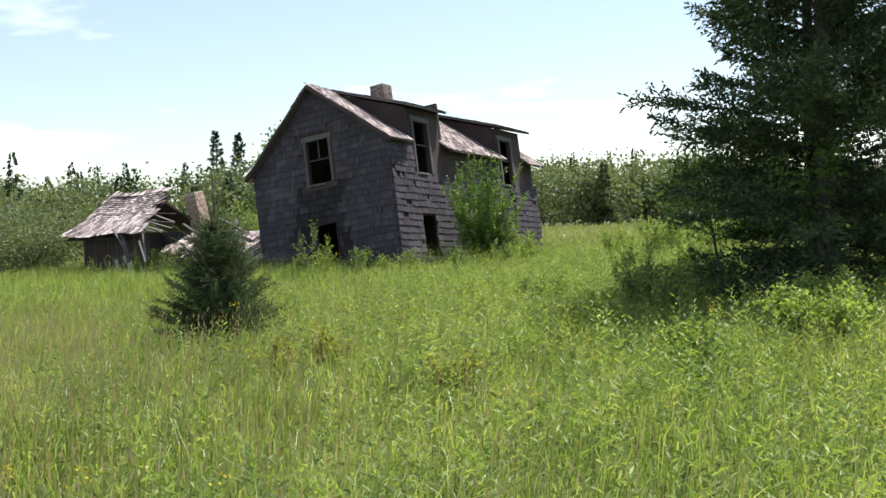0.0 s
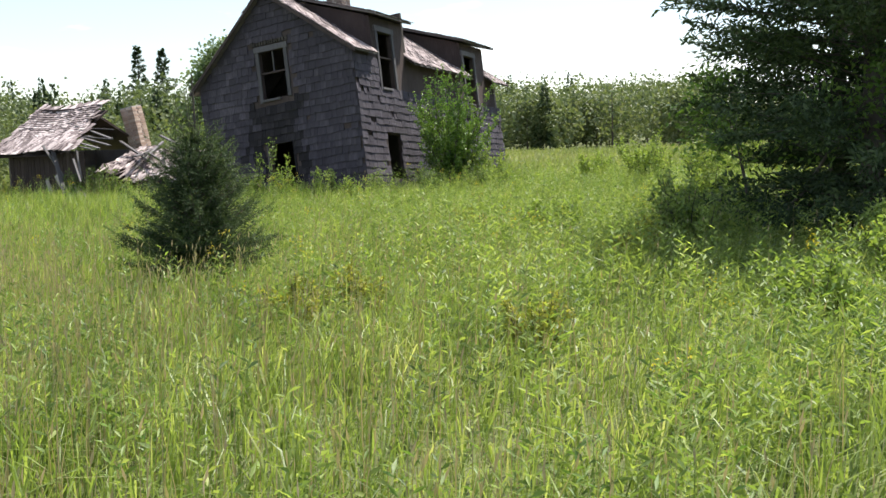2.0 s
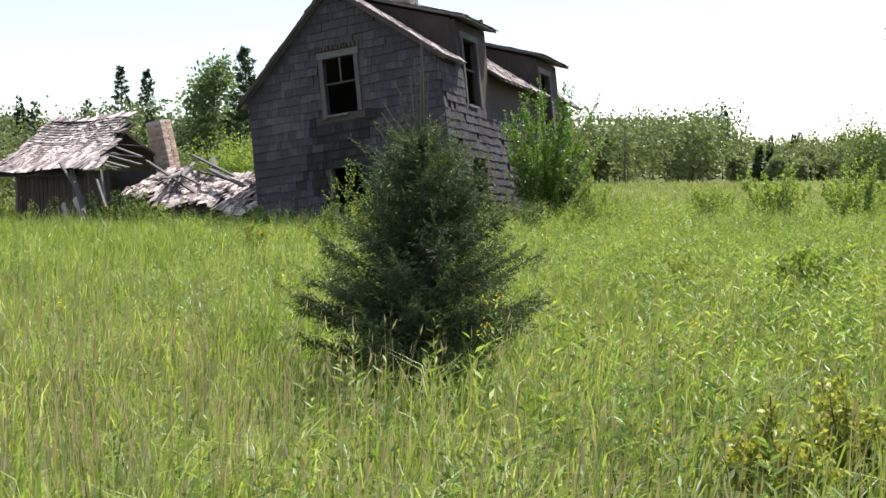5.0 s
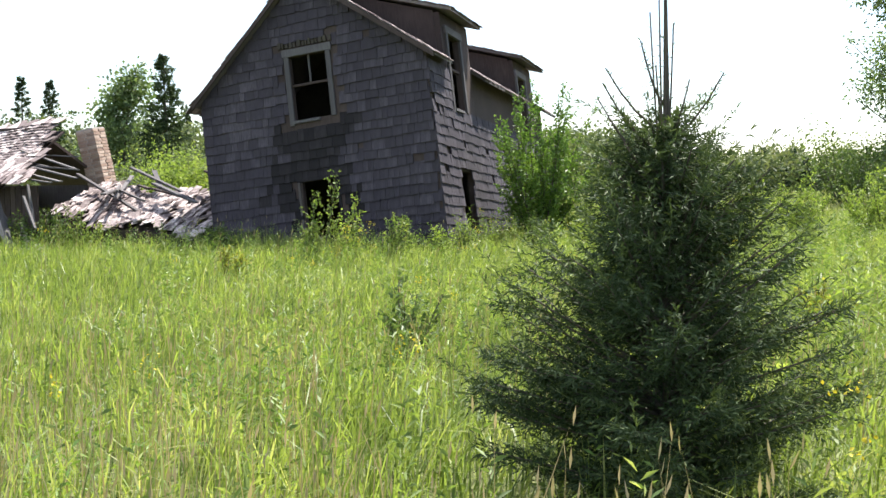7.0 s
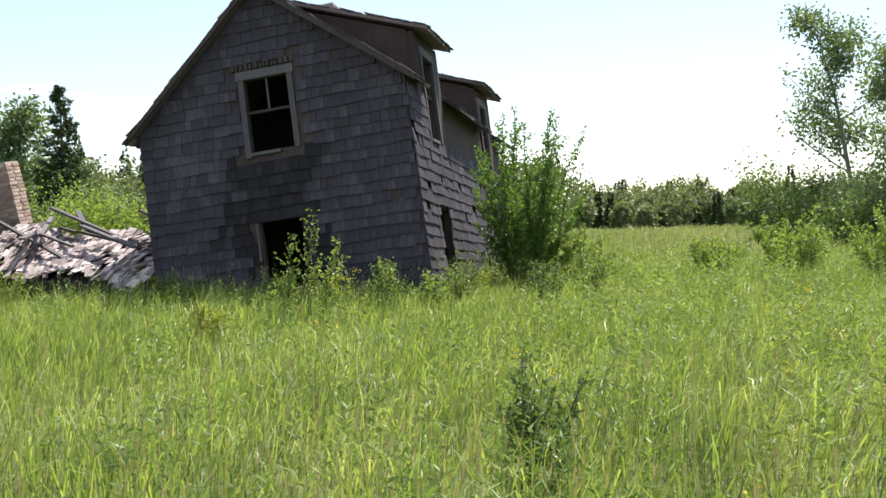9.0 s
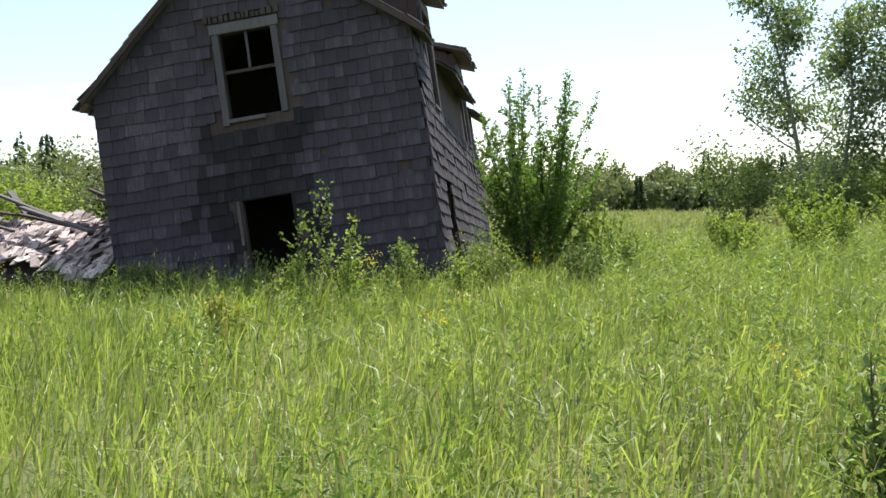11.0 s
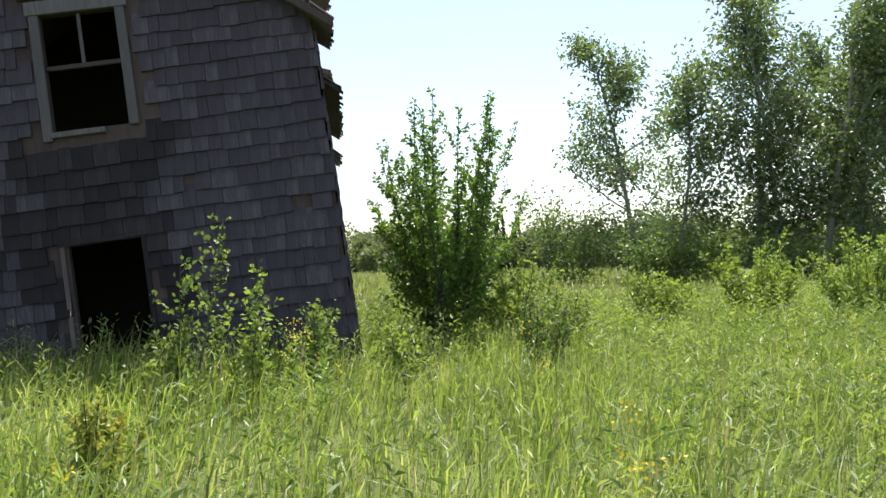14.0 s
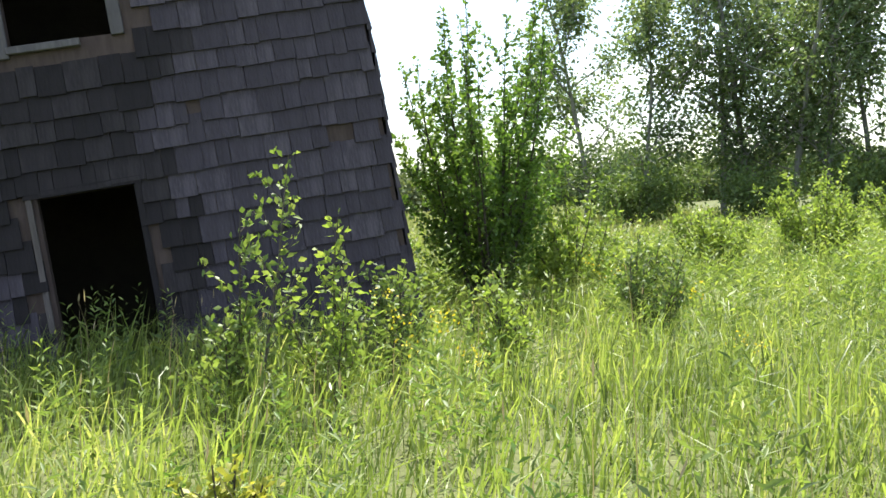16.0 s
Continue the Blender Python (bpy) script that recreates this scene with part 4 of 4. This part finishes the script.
# the fallen roof between shed and house
pile = empty("collapsed_roof", Matrix.Translation((-6.65, 32.6, 0.42)) @ Matrix.Rotation(radians(-30.3), 4, "Z"), "collapsed shingle roof lying in a heap", "rubble")
rng = random.Random(77)
bm = bmesh.new()
for r in range(18):
    for c in range(26):
        if rng.random() < 0.1:
            continue
        u, v = -1.75 + c * 0.135 + rng.uniform(-0.05, 0.05), -1.1 + r * 0.11
        z = 0.55 + 0.62 * (v + 1.1) / 2.0 + 0.1 * math.sin(u * 3) - 0.16 * (u + 1.75) / 1.75
        m = Matrix.Translation((u, v, z)) @ Matrix.Rotation(rng.uniform(-0.5, 0.5), 4, "Z") @ Matrix.Rotation(0.42 + rng.uniform(-0.25, 0.25), 4, "X") @ Matrix.Rotation(rng.uniform(-0.3, 0.3), 4, "Y")
        w = rng.uniform(0.08, 0.18)
        add_box(bm, (-w / 2, -0.16, 0), (w / 2, 0.16, 0.015), m)
bmesh.ops.recalc_face_normals(bm, faces=bm.faces[:])
tagged(part("loose_shingles", bm, M_ROOF, pile, "bleached scattered shingles"), kind="stuff")
bm = bmesh.new()
vs = [bm.verts.new(p) for p in ((-1.8, -1.2, 0.4), (1.75, -1.2, 0.1), (1.75, 0.95, 0.75), (-1.8, 0.95, 1.08), (-1.8, -1.2, -0.2), (1.75, -1.2, -0.2), (1.75, 0.95, -0.2), (-1.8, 0.95, -0.2))]
for f in ((0, 1, 2, 3), (0, 4, 5, 1), (1, 5, 6, 2), (2, 6, 7, 3), (3, 7, 4, 0)):
    bm.faces.new([vs[i] for i in f])
bmesh.ops.recalc_face_normals(bm, faces=bm.faces[:])
part("roof_boards", bm, M_BROWN, pile)
for i in range(14):
    bm = bmesh.new()
    ln, w = rng.uniform(0.8, 2.2), rng.uniform(0.05, 0.12)
    add_box(bm, (-ln / 2, -w / 2, -0.02), (ln / 2, w / 2, 0.02))
    ob = part("rafter", bm, M_PALE if i % 3 else M_BROWN, pile)
    u, v = rng.uniform(-1.7, 1.5), rng.uniform(-0.6, 1.1)
    ob.matrix_local = Matrix.Translation((u, v, 0.72 + 0.5 * (v + 1.1) / 2 + rng.uniform(0.0, 0.15))) @ Matrix.Rotation(rng.uniform(-1.2, -0.1), 4, "Z") @ Matrix.Rotation(rng.uniform(0.0, 0.45), 4, "Y")


# ---- far woods ----
rng = np.random.default_rng(5)
clumps, firs, stems = Bundle(), Bundle(), Bundle()
for i in range(1250):
    az = radians(rng.uniform(-48, 100))
    near = rng.random() < 0.35
    dist = rng.uniform(72, 86) if near else rng.uniform(86, 135)
    if az < radians(-5):
        dist *= 0.85
    x, y = dist * math.sin(az), 15 + dist * math.cos(az)
    if abs(x + 8.3) < 3 and y < 75:
        continue
    h = rng.uniform(2.5, 5.0) if near else rng.uniform(5.4, 7.3)
    if radians(-3) < az < radians(22):
        h = rng.uniform(4.0, 6.0) if near else rng.uniform(6.2, 7.6)
    if az > radians(22):
        h *= 0.62
    z0 = float(lie(x, y))
    if rng.random() < (0.07 if radians(3) < az < radians(22) else 0.2):
        h *= 1.15
        n = 200
        k = rng.uniform(0, 1, n)
        r = h * 0.17 * (1 - k) + 0.1
        a = rng.uniform(0, 2 * math.pi, n)
        d = np.stack([np.cos(a), np.sin(a), np.full(n, -0.25)], 1)
        pos = np.stack([x + np.cos(a) * r * 0.3, y + np.sin(a) * r * 0.3, z0 + h * (0.04 + 0.96 * k)], 1)
        v, t = leaves(pos, d, r * rng.uniform(0.6, 1.2, n) + 0.15, 0.32, rng, 0.1)
        firs.add(v, t)
    else:
        n = 460
        q = unit(rng.normal(size=(n, 3))) * rng.uniform(0.55, 1.0, (n, 1)) * np.array([h * 0.36, h * 0.36, h * 0.5])
        lump = 1 + 0.25 * np.sin(q[:, :1] * 3 + i) * np.cos(q[:, 2:] * 2.5 + i)
        pos = q * lump + np.array([x, y, z0 + h * 0.5])
        v, t = leaves(pos, rng.normal(size=(n, 3)) + np.array([0, 0, 0.3]), rng.uniform(0.22, 0.42, n), 0.27, rng, 0.1)
        clumps.add(v, t)
    if rng.random() < 0.5:
        v, t = tube([(x, y, z0 - 0.2), (x, y, z0 + h * 0.8)], [0.09, 0.03], 4)
        stems.add(v, t)
woods = empty("far_woods", Matrix.Identity(4), "mixed green woods round the meadow", "woods")
tagged(woods, kind="stuff")
for b, nm, mt in ((clumps, "leafy_crowns", M_WOODS), (firs, "conifer_crowns", M_SPRUCE), (stems, "stems", M_BARK)):
    tagged(b.mesh(nm, mt, woods), kind="stuff")


# ---- grass and weeds ----
def clear_of(x, y):
    """True where nothing stands: not inside the house, the shed or the heap."""
    dx, dy = x + 1.26, y - 28.85
    u, v = dx * 0.863 - dy * 0.505, dx * 0.505 + dy * 0.863
    inside = (u > -4.75) & (u < 0.3) & (v > -0.1) & (v < 9.4)
    sx, sy = x + 11.45, y - 32.2
    su, sv = sx * 0.863 - sy * 0.505, sx * 0.505 + sy * 0.863
    return ~inside & ~((su > 0) & (su < 2.7) & (sv > 0.2) & (sv < 4))


def field(rng, n, near, far, power):
    """Places in the meadow, denser along the way walked."""
    t = rng.uniform(0, 1, n) ** power
    y = near + (far - near) * t
    x = -2.0 + rng.uniform(-1, 1, n) * (7.5 + 0.55 * y)
    keep = clear_of(x, y)
    return x[keep], y[keep]


def patch_of(x, y, s, o):
    return 0.5 + 0.25 * (np.sin(x * s + o) * np.cos(y * s * 0.8 - o) + np.sin(x * s * 2.3 - y * s * 1.7 + o * 2))


rng = np.random.default_rng(17)
meadow = empty("meadow_grass", Matrix.Identity(4), "tall green meadow grass with seed heads", "grass")
tagged(meadow, kind="stuff")
for k, (n, near, far, power, wide, tall) in enumerate(((250000, 2.5, 33, 0.85, 0.0115, 0.52), (80000, 31, 80, 0.9, 0.035, 0.45))):
    x, y = field(rng, n, near, far, power)
    x = x + rng.normal(size=len(x)) * 0.03
    p = np.stack([x, y, lie(x, y) - 0.02], 1)
    h = tall * rng.uniform(0.55, 1.25, len(x)) * (0.5 + 0.45 * patch_of(x, y, 0.7, 1.0) + 0.5 * patch_of(x, y, 4.1, 2.0))
    v, t = blades(p, h, wide * rng.uniform(0.6, 1.4, len(x)), rng.uniform(0.05, 1.25, len(x)), rng)
    tagged(tri_mesh("grass_blades", v, t, M_PALEGRASS if k else M_GRASS, meadow), kind="stuff")
x, y = field(rng, 60000, 2.5, 34, 0.9)
keep = rng.uniform(size=len(x)) < np.clip(0.55 - 0.14 * (x + 2), 0.05, 1) * np.clip((21 - y) / 8, 0.06, 1)
keep &= np.hypot(x + 3.2, y - 13.75) > 1.5
x, y = x[keep], y[keep]
p = np.stack([x, y, lie(x, y)], 1)
h = rng.uniform(0.5, 0.85, len(x))
v, t = blades(p, h, np.full(len(x), 0.006), rng.uniform(0.0, 0.25, len(x)), rng)
tagged(tri_mesh("seed_stalks", v, t, M_STRAW, meadow, "thin straw-coloured seed stalks"), kind="stuff")
top = v.reshape(-1, 5, 3)[:, 4]
v, t = leaves(top - np.array([0, 0, 0.03]), np.tile([[0.1, 0, 1.0]], (len(top), 1)) + rng.normal(size=(len(top), 3)) * 0.15, 0.075, 0.011, rng, 0)
tagged(tri_mesh("seed_heads", v, t, M_STRAW, meadow), kind="stuff")


def weeds(n, seed, mat, name, label, size, tall, where):
    """Upright leafy stalks, one mesh."""
    rng = np.random.default_rng(seed)
    x, y = field(rng, n, 3.0, 33, 0.8)
    keep = where(x, y, rng)
    trod = np.interp(y, [-1, 4.4, 11.3, 16.5, 22], [0.2, -3.1, -5.9, -7.4, -6.8])
    keep &= (np.abs(x - trod) > 0.7) | (y > 24)
    x, y = x[keep], y[keep]
    n, per = len(x), 16
    h = tall * rng.uniform(0.65, 1.2, n)
    lean = rng.normal(size=(n, 2)) * 0.12
    k = np.linspace(0.3, 1.0, per)[None, :]
    a = rng.uniform(0, 6.28, (n, 1)) + np.arange(per)[None, :] * 2.4
    pos = np.stack([x[:, None] + lean[:, :1] * h[:, None] * k, y[:, None] + lean[:, 1:] * h[:, None] * k, lie(x, y)[:, None] + h[:, None] * k], 2)
    way = np.stack([np.cos(a), np.sin(a), np.full(a.shape, 0.55) + 0.6 * (k - 0.5)], 2)
    ln = size * (1.25 - 0.6 * k) * rng.uniform(0.7, 1.2, (n, per))
    v, t = leaves(pos.reshape(-1, 3), way.reshape(-1, 3), ln.ravel(), ln.ravel() * 0.21, rng, 0.15)
    tagged(tri_mesh(name, v, t, mat, meadow, label), kind="stuff")
    return x, y, h


weeds(22000, 3, M_WEED, "weed_stalks", "leafy upright green weeds", 0.105, 0.6, lambda x, y, r: r.uniform(size=len(x)) < np.clip(0.22 + 0.07 * (x + 1) + 0.9 * (patch_of(x, y, 0.8, 2) - 0.5), 0.12, 0.95))
weeds(13000, 7, M_LIME, "lime_weeds", "yellow-green leafy weeds in patches", 0.11, 0.66, lambda x, y, r: ((y < 19) | (r.uniform(size=len(x)) < 0.25)) & (patch_of(x, y, 1.3, 0.7) + 0.3 * r.normal(size=len(x)) > 0.62) & (x > -1.2 + 0.8 * r.normal(size=len(x))))
weeds(9000, 6, M_BROAD, "dark_weeds", "dark green leafy weeds", 0.09, 0.6, lambda x, y, r: patch_of(x, y, 0.9, 5.5) > 0.62)
weeds(15000, 9, M_LIME, "tall_weeds", "tall pale green weeds in clumps", 0.125, 0.8, lambda x, y, r: ((y < 18.5) | (y > 26.5)) & (patch_of(x, y, 2.1, 3.3) > 0.66) & (x > -1.5 + 0.6 * r.normal(size=len(x))) & (y > 9))
weeds(9000, 10, M_SHRUB, "shaded_weeds", "dark green bushy weeds in clumps", 0.11, 0.62, lambda x, y, r: ((y < 19) | (r.uniform(size=len(x)) < 0.2)) & (patch_of(x, y, 2.4, 6.1) > 0.7) & (y > 7) & (x > -4))
fx, fy, fh = weeds(3000, 4, M_WEED, "flower_stalks", "leafy stalks with yellow tops", 0.1, 0.62, lambda x, y, r: patch_of(x, y, 1.1, 4.0) > 0.8)
rng = np.random.default_rng(8)
per = 14
pos = np.repeat(np.stack([fx, fy, lie(fx, fy) + fh * 1.02], 1), per, 0) + rng.normal(size=(len(fx) * per, 3)) * np.array([0.04, 0.04, 0.035])
v, t = leaves(pos, rng.normal(size=pos.shape) + np.array([0, 0, 0.6]), 0.022, 0.016, rng, 0)
tagged(tri_mesh("blossoms", v, t, M_YELLOW, meadow, "small yellow blossoms"), kind="stuff")
